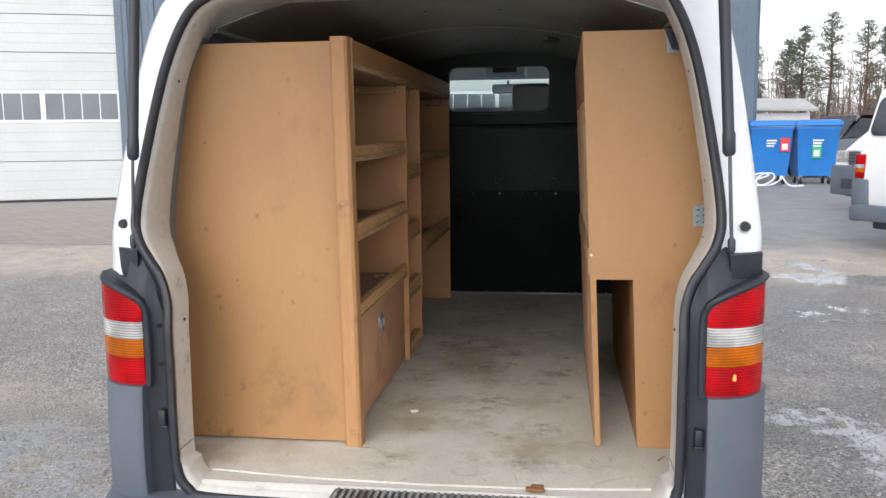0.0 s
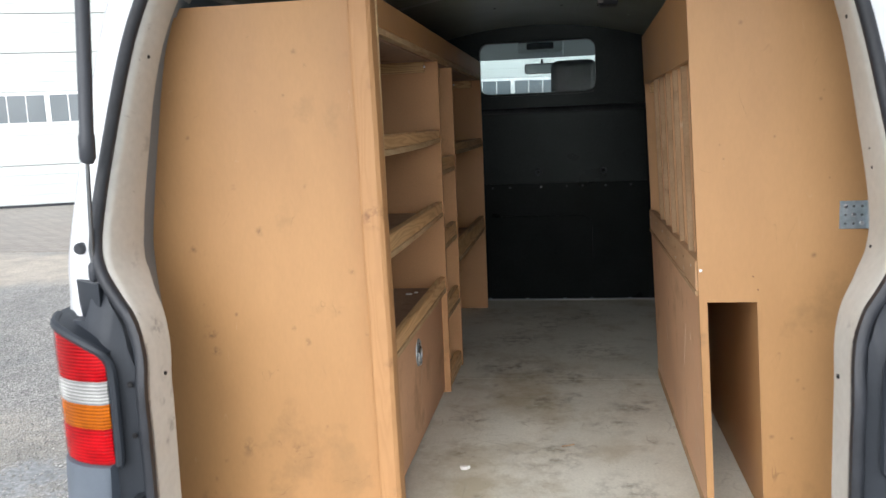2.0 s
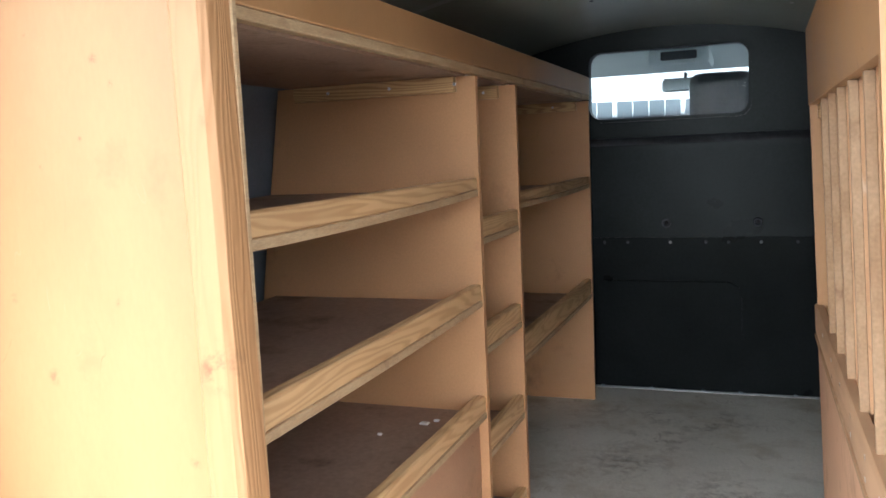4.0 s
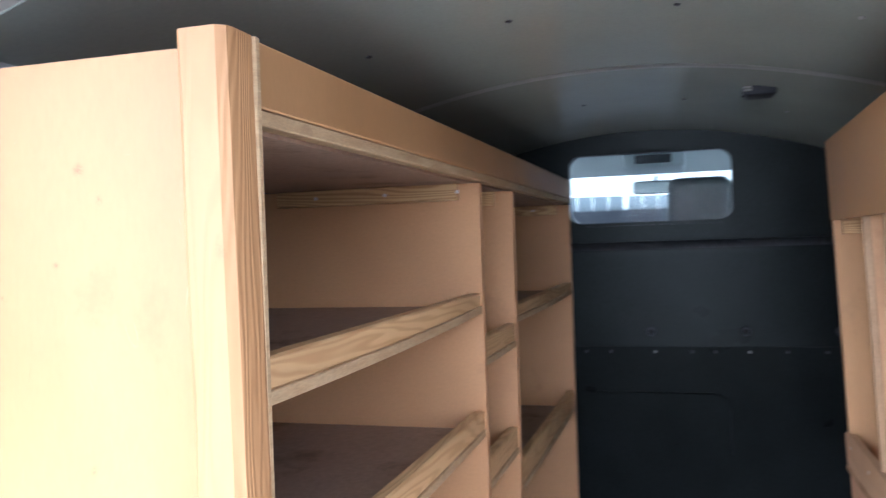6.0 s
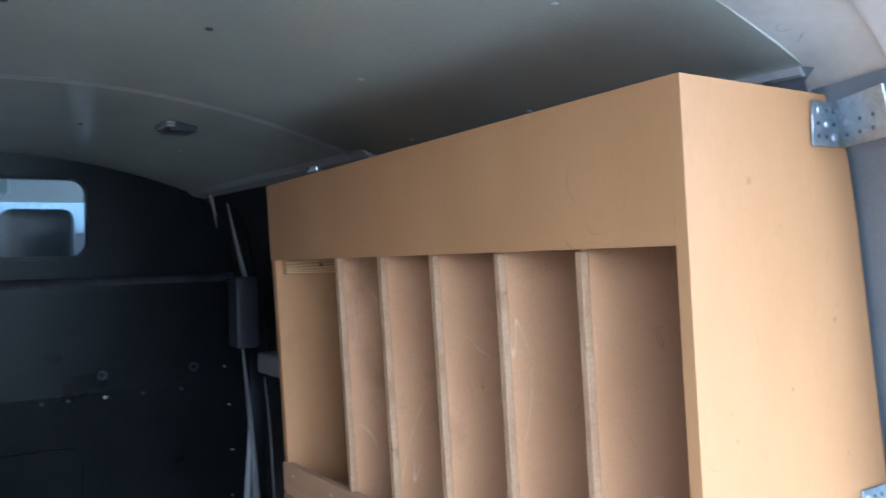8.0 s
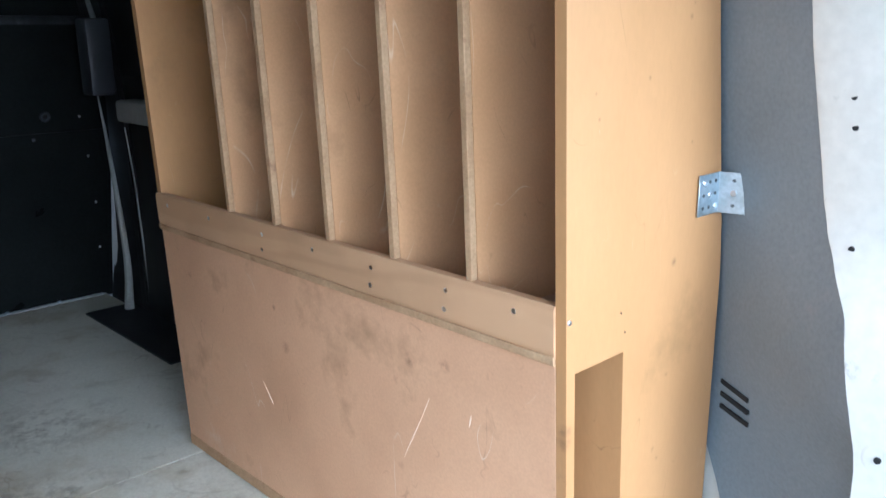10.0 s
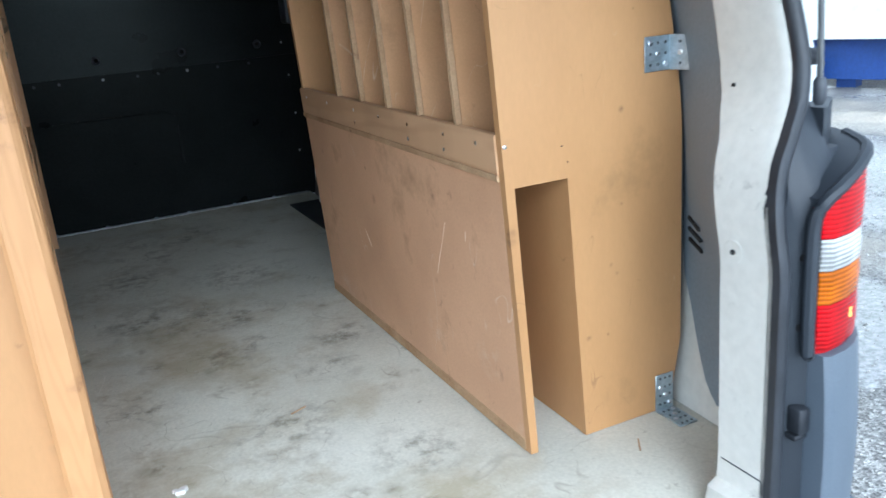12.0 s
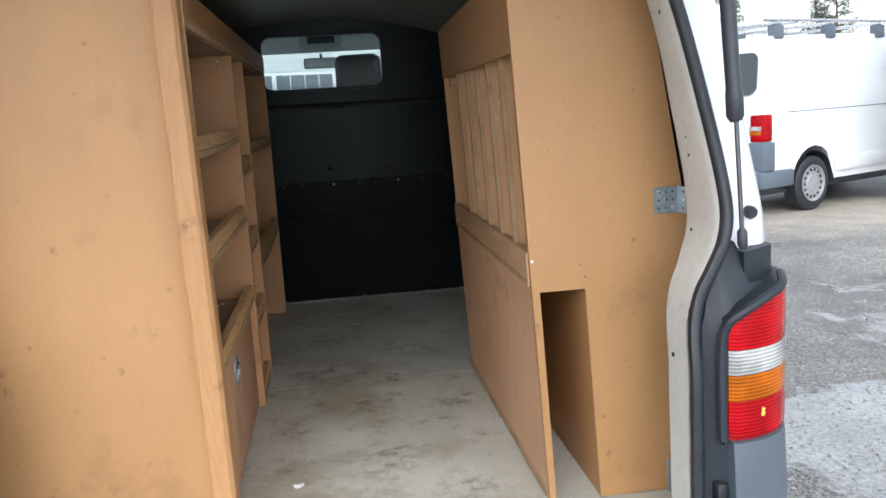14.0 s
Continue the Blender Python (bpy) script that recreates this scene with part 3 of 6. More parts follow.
for side in (1, -1):
    i = min(range(len(LOOP)), key=lambda i: abs(LOOP[i][1] - 0.66) + (0 if (LOOP[i][0] - XC) * side > 0 else 9))
    part("jamb_seam", tube(bmesh.new(), [ring_at(0.029, 0.006)[i], ring_at(0.032, 0.022)[i], ring_at(0.041, 0.135)[i]], 0.0014, 6), DARK_PLASTIC, van)

# load floor with rounded rear corners
pts = [(XC - 0.845, 3.04), (XC - 0.868, 0.56), (XC - 0.868, 0.50), (XC - 0.868, 0.248), (XC - 0.672, 0.246), (XC - 0.64, 0.218), (XC - 0.5, 0.202), (XC - 0.3, 0.185), (XC, 0.179)]
pts = pts + [(2 * XC - x, y) for x, y in pts[-2::-1]]
lower = [p for p in pts if p[1] < 1.6]
front_floor = [(XC - 0.83, 1.595)] + lower + [(XC + 0.83, 1.595)]
back_floor = [(XC - 0.83, 3.04), (XC - 0.83, 1.598), (XC + 0.83, 1.598), (XC + 0.83, 3.04)]
part("load_floor", prism(prism(bmesh.new(), front_floor, 2, 0.546, FLOOR_Z), back_floor, 2, 0.546, FLOOR_Z), FLOOR, van, "stained grey load floor boards", 30)

# worn dirty edge before the load floor
front = [p for p in pts if p[1] < 0.235]
edge = prism(bmesh.new(), [(x, y - 0.0005) for x, y in front] + [(x, y - 0.004) for x, y in reversed(front)], 2, 0.535, 0.5535)
part("sill_edge", edge, SILL_DIRT, van, "dirty worn edge before the load floor", 30)

shelf_bm = prism(bmesh.new(), [(x, y - 0.0042) for x, y in front] + [(XC + 0.64, 0.150), (XC - 0.64, 0.150)], 2, 0.515, 0.5545)
part("sill_top", shelf_bm, JAMB, van, "scuffed cream sill before the load floor", 30)

# step plate with ribs and its bolts on the sill
sill = bmesh.new()
box(sill, (XC - 0.25, 0.03, 0.500), (XC + 0.33, 0.156, 0.546), 0.005)
part("step_plate", sill, DARK_PLASTIC, van, "black ribbed step plate on the sill")
ribs = bmesh.new()
for i in range(30):
    x = XC - 0.24 + i * 0.0188
    box(ribs, (x, 0.040, 0.545), (x + 0.010, 0.150, 0.5505), 0.0015, 1)
part("step_plate_ribs", ribs, mat("worn step rib", (0.20, 0.21, 0.22), (0.38, 0.385, 0.38), 9, 0.45, speck=0.25, fine=40, stain=(0.06, 0.058, 0.055), stain_at=0.48, stain_scale=16), van)
for x in (-0.60, -0.47, 0.42, 0.53):
    part("sill_bolt", disc(bmesh.new(), (XC + x, 0.150, 0.538), (0, -0.2, 1), 0.012, 0.004, 12), JAMB, van)

# roof lining: two arched sheets and the joint strip
def lining_z(u):
    return 1.988 - 0.27 * u * u


def arched(y0, y1, thick=0.01, half=0.70, n=28):
    return loft(bmesh.new(), [[(XC + u, y0, lining_z(u)), (XC + u, y1, lining_z(u)), (XC + u, y1, lining_z(u) + thick), (XC + u, y0, lining_z(u) + thick)]
                              for u in np.linspace(-half, half, n)], True, True)


part("roof_lining", arched(0.535, 1.668), LINING, van, "dark grey roof lining sheet", 60)
part("roof_lining", arched(1.680, 2.955), LINING, van, "dark grey roof lining sheet", 60)
part("lining_joint", loft(bmesh.new(), [[(XC + u, 1.660, lining_z(u) - 0.001), (XC + u, 1.674, lining_z(u) - 0.006), (XC + u, 1.688, lining_z(u) - 0.001), (XC + u, 1.674, lining_z(u) + 0.004)]
                                        for u in np.linspace(-0.70, 0.70, 28)], True, True), PALE_METAL, van, "", 60)
for x, y in ((-0.19, 1.16), (0.09, 1.165), (0.37, 1.20), (-0.18, 2.15), (0.097, 2.16), (0.372, 2.25), (0.60, 1.02), (0.60, 0.78), (0.60, 1.40), (-0.45, 1.16), (-0.19, 0.7), (0.09, 0.7), (0.37, 0.7), (-0.62, 0.9), (-0.62, 1.4)):
    part("lining_rivet", disc(bmesh.new(), (x, y, lining_z(x - XC) + 0.002), (0, 0, -1), 0.006, 0.005, 10), PALE_METAL if x > 0.2 else DARK_PLASTIC, van)
for side in (1, -1):
    part("lining_edge", tube(bmesh.new(), [(XC + side * 0.702, y, lining_z(0.70) - 0.002) for y in (0.54, 1.1, 1.66)], 0.009, 8), PALE_METAL, van)
lamp = part("roof_lamp", boxed((0.240, 1.900, 1.938), (0.312, 1.985, 1.965), 0.008), DARK_PLASTIC, van, "small black roof lamp")
part("roof_lamp_lens", boxed((0.235, 1.895, 1.946), (0.256, 1.990, 1.962), 0.004), CLEAR, lamp)

# inner side walls and the grey hardboard trims behind the jamb
for side in (1, -1):
    zs = np.linspace(0.50, 1.93, 24)
    for ys, m in (((0.50, 1.2, 1.66), TRIM), ((1.66, 2.4, 2.99), DARK_PANEL)):
        wall = loft(bmesh.new(), [[(XC + side * (table(WALL, z) + 0.012), y, z) for z in zs] for y in ys], closed=False)
        part("side_lining", wall, m, van, "dark hardboard side lining", 60)
    inner = ring_at(0.037, 0.145)
    idx = [i for i, q in enumerate(LOOP) if (q[0] - XC) * side > 0.02 and q[1] > 0.53]
    idx.sort(key=lambda i: LOOP[i][1])
    metal, board = [], []
    for i in idx:
        x, y, z = inner[i]
        u = abs(x - XC)
        u += max(0.0, 0.824 - u) * table([(0.62, 1.0), (0.80, 0.9), (1.05, 0.0)], z)
        far_u = max(table(WALL, z), u + 0.012) if z < 1.76 else min(u + 0.045, 0.768 - 0.8 * (z - 1.76))
        far_z = z if z < 1.76 else (max(z, 1.80) if far_u > 0.70 else lining_z(far_u) - 0.002)
        metal.append([(XC + side * (u + 0.010), y + 0.004, z), (XC + side * (far_u + 0.010), 0.545, far_z)])
        if 0.607 < z < 1.835:
            fy = table([(0.60, 0.385), (0.635, 0.43), (0.70, 0.47), (0.80, 0.505), (0.86, 0.535)], z)
            fu = u + (far_u - u) * (fy - y) / (0.535 - y)
            board.append([(XC + side * (u + 0.001), y + 0.002, z), (XC + side * (fu + 0.001), fy, far_z)])
    part("inner_pillar", loft(bmesh.new(), metal, closed=False), JAMB, van, "", 60)
    trim = part("pillar_trim", loft(bmesh.new(), board, closed=False), TRIM, van, "scuffed blue-grey hardboard pillar trim", 60)
    for z in (0.912, 0.934, 0.956):
        u0 = 0.676 + 0.148 * table([(0.62, 1.0), (0.80, 0.9), (1.05, 0.0)], z)
        q = [(y, u0 + (table(WALL, z) - u0) * (y - 0.226) / 0.309) for y in (0.44, 0.50)]
        part("vent_slot", loft(bmesh.new(), [[(XC + side * (u - 0.004), y, z + 0.12 * (y - 0.44)), (XC + side * (u - 0.004), y, z + 0.12 * (y - 0.44) + 0.006), (XC + side * (u + 0.004), y, z + 0.12 * (y - 0.44) + 0.006), (XC + side * (u + 0.004), y, z + 0.12 * (y - 0.44))] for y, u in q], True, True), HOLE, trim)

# bulkhead between load bay and cab
bulk = part("bulkhead", loft(bmesh.new(), [[(XC + s * 0.86, 3.008, 0.55), (XC + s * 0.86, 2.908, 1.01), (XC + s * 0.86, 2.878, 1.197), (XC + s * 0.86, 2.900, 1.202), (XC + s * 0.86, 3.038, 0.55)] for s in (-1, 1)], True, True),
            BULK, van, "black steel bulkhead with a small window", 25)
nose = [(2.858 + 0.036 * (1 - math.cos(radians(a))), 1.548 + 0.034 * math.sin(radians(a))) for a in range(0, 91, 5)]
part("upper_panel", loft(bmesh.new(), [[(XC + s * 0.86, y, z) for y, z in [(2.880, 1.196), (2.863, 1.47), (2.859, 1.53)] + nose + [(2.923, 1.581), (2.923, 1.204)]] for s in (-1, 1)], True, True),
     BULK, bulk, "", 60)


def rounded(w0, w1, z0, z1, r, n=6):
    out = []
    for cx, cz, a0 in ((w1 - r, z1 - r, 0), (w0 + r, z1 - r, 90), (w0 + r, z0 + r, 180), (w1 - r, z0 + r, 270)):
        for k in range(n + 1):
            a = radians(a0 + 90 * k / n)
            out.append((cx + r * math.cos(a), cz + r * math.sin(a)))
    return out


def plate_with_hole(outer, hole, y0, y1):
    """A flat plate across y with a rounded hole; both outlines have the same number of points."""
    bm = bmesh.new()
    return loft(bm, [[(x, y0, z) for x, z in outer], [(x, y0, z) for x, z in hole], [(x, y1, z) for x, z in hole], [(x, y1, z) for x, z in outer]], loop=True)


WIN = (-0.329, 0.254, 1.653, 1.910)
hole = rounded(*WIN, 0.045)
# Pale strip paints the highlight along the curved ledge, with some scuffs.
part("dusty_ledge", loft(bmesh.new(), [[(x, 2.8574 + 0.036 * (1 - math.cos(radians(a))), 1.5485 + 0.0345 * math.sin(radians(a))) for a in range(8, 80, 8)] for x in np.linspace(XC - 0.80, XC + 0.80, 20)], closed=False),
     mat("ledge highlight and scuffs", (0.016, 0.018, 0.023), (0.05, 0.054, 0.062), 9, 0.6, fine=60, speck=0.3, stain=(0.10, 0.10, 0.105), stain_at=0.60, stain_scale=14), bulk, "highlight strip with pale scuffs on the ledge under the window", 60)
sheet = plate_with_hole(rounded(XC - 0.86, XC + 0.86, 1.571, 2.005, 0.02), hole, 2.900, 2.920)
for v in sheet.verts:
    v.co.y -= 0.06 * (v.co.z - 1.571)
part("window_panel", sheet, BULK, bulk, "", 30)
gask = rounded(WIN[0] - 0.010, WIN[1] + 0.010, WIN[2] - 0.010, WIN[3] + 0.010, 0.052)
part("window_gasket", plate_with_hole(gask, rounded(WIN[0] + 0.002, WIN[1] - 0.002, WIN[2] + 0.002, WIN[3] - 0.002, 0.045), 2.876, 2.930), BULK, bulk)
pane = part("window_pane", prism(bmesh.new(), hole, 1, 2.908, 2.912), PANE, bulk, "tinted glass pane")
pane.visible_shadow = False
for x in (-0.043, 0.284, 0.593):
    part("eye_ring", tube(bmesh.new(), [(x + 0.013 * math.cos(a), 2.872, 1.253 + 0.013 * math.sin(a)) for a in np.linspace(0, math.tau, 14)[:-1]], 0.005, 7, True), DARK_PLASTIC, bulk)
    part("eye_plug", disc(bmesh.new(), (x, 2.878, 1.253), (0, -1, 0), 0.008, 0.004, 10), HOLE, bulk)
for i, x in enumerate((-0.28, -0.19, -0.03, 0.10, 0.18, 0.295, 0.42, 0.55)):
    part("bulkhead_screw", disc(bmesh.new(), (x, 2.881, 1.178), (0, -1, 0), 0.006, 0.005, 8), PALE_METAL if i % 3 == 2 else DARK_PLASTIC, bulk)
part("swage_line", tube(bmesh.new(), [(-0.29, 2.907, 1.022), (0.18, 2.907, 1.020), (0.215, 2.913, 1.0), (0.23, 2.922, 0.96), (0.23, 2.958, 0.79)], 0.005, 6), BULK, bulk)
part("foot_strip", boxed((XC - 0.82, 2.990, 0.560), (XC + 0.82, 3.006, 0.565), 0.002), PALE_METAL, bulk, "pale metal foot strip")
for x in (-0.32, -0.12, 0.08, 0.22, 0.42, 0.6):
    part("foot_screw", disc(bmesh.new(), (x, 2.993, 0.566), (0, 0, 1), 0.008, 0.005, 8), ZINC, bulk)

# sliding door opening on the right, behind the rack
door = part("sliding_door", boxed((XC + 0.845, 1.72, 0.56), (XC + 0.868, 2.72, 1.80), 0.01), DARK_PANEL, van, "dark inner side of the sliding door")
for pts, r0, r1, m in (([(0.672, 2.72, 1.84), (0.704, 2.72, 1.69), (0.734, 2.72, 1.56)], 0.002, 0.010, PALE_METAL),
                       ([(0.630, 2.76, 1.86), (0.642, 2.76, 1.80), (0.650, 2.76, 1.74)], 0.008, 0.001, PALE_METAL),
                       ([(0.715, 2.72, 1.354), (0.736, 2.72, 1.11), (0.756, 2.72, 0.76), (0.75, 2.73, 0.57)], 0.002, 0.018, PALE_METAL),
                       ([(0.69, 2.70, 1.84), (0.735, 2.68, 1.70), (0.765, 2.66, 1.4), (0.79, 2.66, 1.0), (0.80, 2.66, 0.6)], 0.010, 0.012, HOLE),
                       ([(0.765, 2.645, 1.22), (0.782, 2.645, 1.0), (0.795, 2.645, 0.6)], 0.002, 0.004, PALE_METAL)):
    path = catmull(pts, 5)
    part("door_edge", tube(bmesh.new(), path, [r0 + (r1 - r0) * k / (len(path) - 1) for k in range(len(path))], 8), m, door)
for x, y, z in ((0.672, 2.78, 1.255), (0.686, 2.78, 1.12), (0.694, 2.78, 0.96), (0.690, 2.78, 0.80)):
    part("door_screw", disc(bmesh.new(), (x, y, z), (-0.4, -1, 0), 0.0045, 0.003, 8), PALE_METAL, door)
part("door_catch", boxed((0.655, 2.60, 1.33), (0.735, 2.69, 1.57), 0.012), DARK_PLASTIC, door)
part("door_rail", boxed((0.72, 2.30, 1.245), (0.83, 2.60, 1.315), 0.012), PALE_METAL, door)
part("roof_rail", loft(bmesh.new(), [[(0.585, y, 1.880), (0.605, y, 1.860), (0.655, y, 1.850), (0.70, y, 1.858), (0.70, y, 1.905), (0.59, y, 1.905)] for y in (1.60, 2.45, 2.89)], True, True), PALE_METAL, van, "pale painted roof rail", 30)
part("rail_clip", boxed((0.60, 1.86, 1.850), (0.64, 1.92, 1.868), 0.004), STEEL, van)
part("step_well", boxed((0.62, 2.15, 0.5602), (0.80, 2.80, 0.566)), RUBBER, van, "black rubber step mat")

# cab behind the bulkhead
part("cab_roof", loft(bmesh.new(), [[(XC - 0.78, y, z), (XC + 0.78, y, z), (XC + 0.78, y, z + 0.05), (XC - 0.78, y, z + 0.05)] for y, z in ((2.925, 1.965), (3.5, 1.965), (3.98, 1.905))], True, True), HEADLINER, van, "pale cab headliner", 60)
part("roof_skin", loft(bmesh.new(), [[(XC - 0.80, y, z), (XC + 0.80, y, z), (XC + 0.72, y, z + 0.045), (XC - 0.72, y, z + 0.045)] for y, z in ((2.925, 2.02), (3.5, 2.02), (4.02, 1.96))], True, True), PAINT, van, "", 60)
part("roof_console", boxed((-0.172, 3.45, 1.892), (0.093, 3.80, 1.965), 0.02), mat("grey console", (0.55, 0.62, 0.63), (0.60, 0.67, 0.68), 6, 0.6), van, "grey roof console")
part("console_lamp", boxed((-0.115, 3.440, 1.915), (0.038, 3.455, 1.952), 0.006), DARK_PLASTIC, van)
mirror = part("rear_view_mirror", boxed((-0.152, 3.86, 1.802), (0.048, 3.90, 1.866), 0.016), DARK_PLASTIC, van, "black rear-view mirror")
# The mirror's grey reflection is painted as its base colour.
part("mirror_glass", boxed((-0.145, 3.8575, 1.808), (0.041, 3.8605, 1.860), 0.001, 1), mat("grey mirror reflection", (0.22, 0.26, 0.27), (0.28, 0.32, 0.33), 3, 0.2, metal=0.3), mirror)
part("mirror_stem", tube(bmesh.new(), [(-0.045, 3.89, 1.83), (-0.045, 3.95, 1.89)], 0.009, 8), DARK_PLASTIC, mirror)
part("windscreen", loft(bmesh.new(), [[(XC - w, y, z), (XC - w * 0.5, y + 0.05, z), (XC, y + 0.07, z), (XC + w * 0.5, y + 0.05, z), (XC + w, y, z)] for w, y, z in ((0.72, 3.98, 1.915), (0.80, 4.68, 1.22))], closed=False), SCREEN_GLASS, van, "clear windscreen", 60).visible_shadow = False
for s in (-1, 1):
    part("windscreen_pillar", tube(bmesh.new(), [(XC + s * 0.74, 3.96, 1.92), (XC + s * 0.80, 4.30, 1.60), (XC + s * 0.84, 4.70, 1.20)], 0.045, 8), DARK_PLASTIC, van)
    part("cab_door", boxed((XC + s * 0.87, 2.95, 0.45), (XC + s * 0.94, 4.35, 1.26), 0.03), PAINT, van, "white cab door")
    part("door_pillar", boxed((XC + s * 0.80 - 0.03, 2.92, 1.24), (XC + s * 0.80 + 0.03, 3.05, 1.94), 0.02), DARK_PLASTIC, van)
part("dashboard", loft(bmesh.new(), [[(XC - 0.85, y, z), (XC + 0.85, y, z)] for y, z in ((3.85, 0.75), (3.82, 1.02), (3.95, 1.14), (4.70, 1.20))], closed=False), DARK_PLASTIC, van, "", 60)
part("bonnet", loft(bmesh.new(), [[(XC - 0.92, y, z), (XC - 0.3, y + 0.06, z + 0.02), (XC + 0.3, y + 0.06, z + 0.02), (XC + 0.92, y, z)] for y, z in ((4.66, 1.22), (5.0, 1.08), (5.12, 0.9), (5.16, 0.45), (5.0, 0.3))], closed=False), PAINT, van, "", 60)
part("cab_floor", boxed((XC - 0.92, 2.95, 0.40), (XC + 0.92, 4.70, 0.46)), DARK_PLASTIC, van)
for x in (-0.545, 0.155):
    seat = part("cab_seat", boxed((x - 0.25, 3.02, 0.95), (x + 0.25, 3.16, 1.58), 0.06, 3), SEAT, van, "grey cloth seat back")
    hr = bmesh.new()
    box(hr, (x - 0.130, 3.14, 1.61), (x + 0.112, 3.25, 1.828), 0.04, 3)
    part("headrest", hr, SEAT, seat)
part("centre_seat", boxed((-0.20, 3.02, 0.95), (-0.11, 3.16, 1.58), 0.03, 3), SEAT, van)


# rear lamps, shrouds, bumper corners, struts, both sides
def plan_y(u):
    return table([(0.70, 0.118), (0.735, 0.104), (0.75, 0.094), (0.79, 0.098), (0.83, 0.112), (0.86, 0.133), (0.885, 0.163), (0.900, 0.215), (0.94, 0.30), (0.95, 0.6)], u)


def band(side, us, z0, z1, proud=0.0, thick=0.03, bow=0.0, n=1, tilt=0.0):
    """A curved strip following the rear corner; z0 and z1 are functions of u."""
    bm, rings = bmesh.new(), []
    for u in us:
        y, x = plan_y(u) - proud, XC + side * u - (0.028 if side < 0 else 0.0)
        front = [(x, y - bow * math.sin(math.pi * k / n), z0(u) + (z1(u) - z0(u)) * k / n) for k in range(n + 1)]
        front = [(a, b + tilt * max(0.0, c - 1.09), c) for a, b, c in front]
        ring = front + [(x, max(y, front[-1][1]) + thick, z1(u)), (x, y + thick, z0(u))]
        rings.append([(a, b, c + (0.005 if side > 0 else -0.012)) for a, b, c in ring])
    return loft(bm, rings, True, True)


def top_edge(u):
    return table([(0.735, 1.078), (0.76, 1.098), (0.80, 1.118), (0.86, 1.136), (0.918, 1.146)], u)


LAMP_U = np.concatenate([np.linspace(0.737, 0.84, 8), np.linspace(0.855, 0.899, 7)])
for side in (1, -1):
    lamp = part("tail_light", band(side, LAMP_U, lambda u: 0.856, lambda u: top_edge(u) + 0.005, -0.001, 0.05), DARK_RED, van, "red, clear and amber ribbed tail light")
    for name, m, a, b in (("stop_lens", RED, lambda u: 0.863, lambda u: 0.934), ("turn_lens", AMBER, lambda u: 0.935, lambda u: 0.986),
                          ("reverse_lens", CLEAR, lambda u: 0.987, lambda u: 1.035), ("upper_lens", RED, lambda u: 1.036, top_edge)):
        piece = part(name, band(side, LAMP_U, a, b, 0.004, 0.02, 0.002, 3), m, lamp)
        if name == "stop_lens" and side > 0:
            for dx, dz, r in ((0.0, 0.0, 0.0055), (0.001, 0.008, 0.0040)):
                disc_at = (XC + 0.806 + dx, plan_y(0.806 + dx) - 0.0055, 0.910 + dz)
                part("bulb_glint", disc(bmesh.new(), disc_at, (0.15, -1, 0), r, 0.001, 10), GLINT, lamp)
    us = [0.700 if side > 0 else 0.690, 0.706, 0.714, 0.722, 0.738, 0.752, 0.768, 0.785, 0.795, 0.80, 0.805, 0.83, 0.86, 0.885, 0.900]
    shroud = part("lamp_shroud", band(side, us, lambda u: 0.46, lambda u: table([(0.690, 1.05), (0.700, 1.08), (0.718, 1.13), (0.748, 1.178), (0.778, 1.22), (0.795, 1.226), (0.80, 1.215), (0.805, 1.15), (0.925, 1.142)], u), -0.014, 0.06, 0.0, 10, 0.58), SHROUD, van, "slate grey plastic surround of the tail light")
    part("shroud_cap", band(side, np.linspace(0.735, 0.902, 12), lambda u: top_edge(u) + 0.004, lambda u: top_edge(u) + 0.016, -0.004, 0.07), SHROUD, shroud)
    lift, shift = (0.005, 0.0) if side > 0 else (-0.012, -0.028)
    edge = [(0.733, 0.852), (0.729, 0.865), (0.728, 0.95), (0.728, 1.03), (0.731, 1.068), (0.742, 1.092), (0.765, 1.110), (0.805, 1.128), (0.86, 1.146), (0.895, 1.153)]
    rim = [(XC + side * u + shift, plan_y(u) - 0.001, z + lift) for u, z in edge]
    part("lamp_rim", tube(bmesh.new(), catmull(rim, 3), 0.010, 8), SHROUD, shroud, "rounded rim round the tail light")
    block = prism(bmesh.new(), [(XC + side * u, y) for u, y in ((0.800, 0.160), (0.812, 0.164), (0.882, 0.214), (0.892, 0.226), (0.896, 0.262), (0.800, 0.215))], 2, 1.11, 1.214)
    part("stop_block", block, SHROUD, shroud)
    for z in (0.90, 1.01):
        part("shroud_screw", disc(bmesh.new(), (XC + side * 0.728, 0.122, z), (0, -1, 0), 0.006, 0.004, 8), HOLE, shroud)
    corner = part("bumper_corner", band(side, [0.742, 0.75, 0.76, 0.79, 0.82, 0.85, 0.875, 0.893, 0.905, 0.914], lambda u: 0.47, lambda u: 0.855, 0.012, 0.06, 0.012, 6), GREY_PLASTIC, van, "grey textured bumper corner")
    part("gap_catch", boxed((XC + side * 0.727 - 0.011, 0.100, 0.728), (XC + side * 0.727 + 0.011, 0.13, 0.772), 0.005), RUBBER, corner)
    part("gap_catch", boxed((XC + side * 0.727 - 0.013, 0.106, 0.716), (XC + side * 0.727 + 0.013, 0.13, 0.726), 0.003), RUBBER, corner)
    bu, su = (0.846, 0.013) if side > 0 else (0.872, 0.0)
    part("buffer", tube(bmesh.new(), [(XC + side * bu, 0.242, 1.281), (XC + side * bu, 0.218, 1.281), (XC + side * bu, 0.211, 1.281)], [0.013, 0.013, 0.009], 14), RUBBER, van, "black rubber buffer")
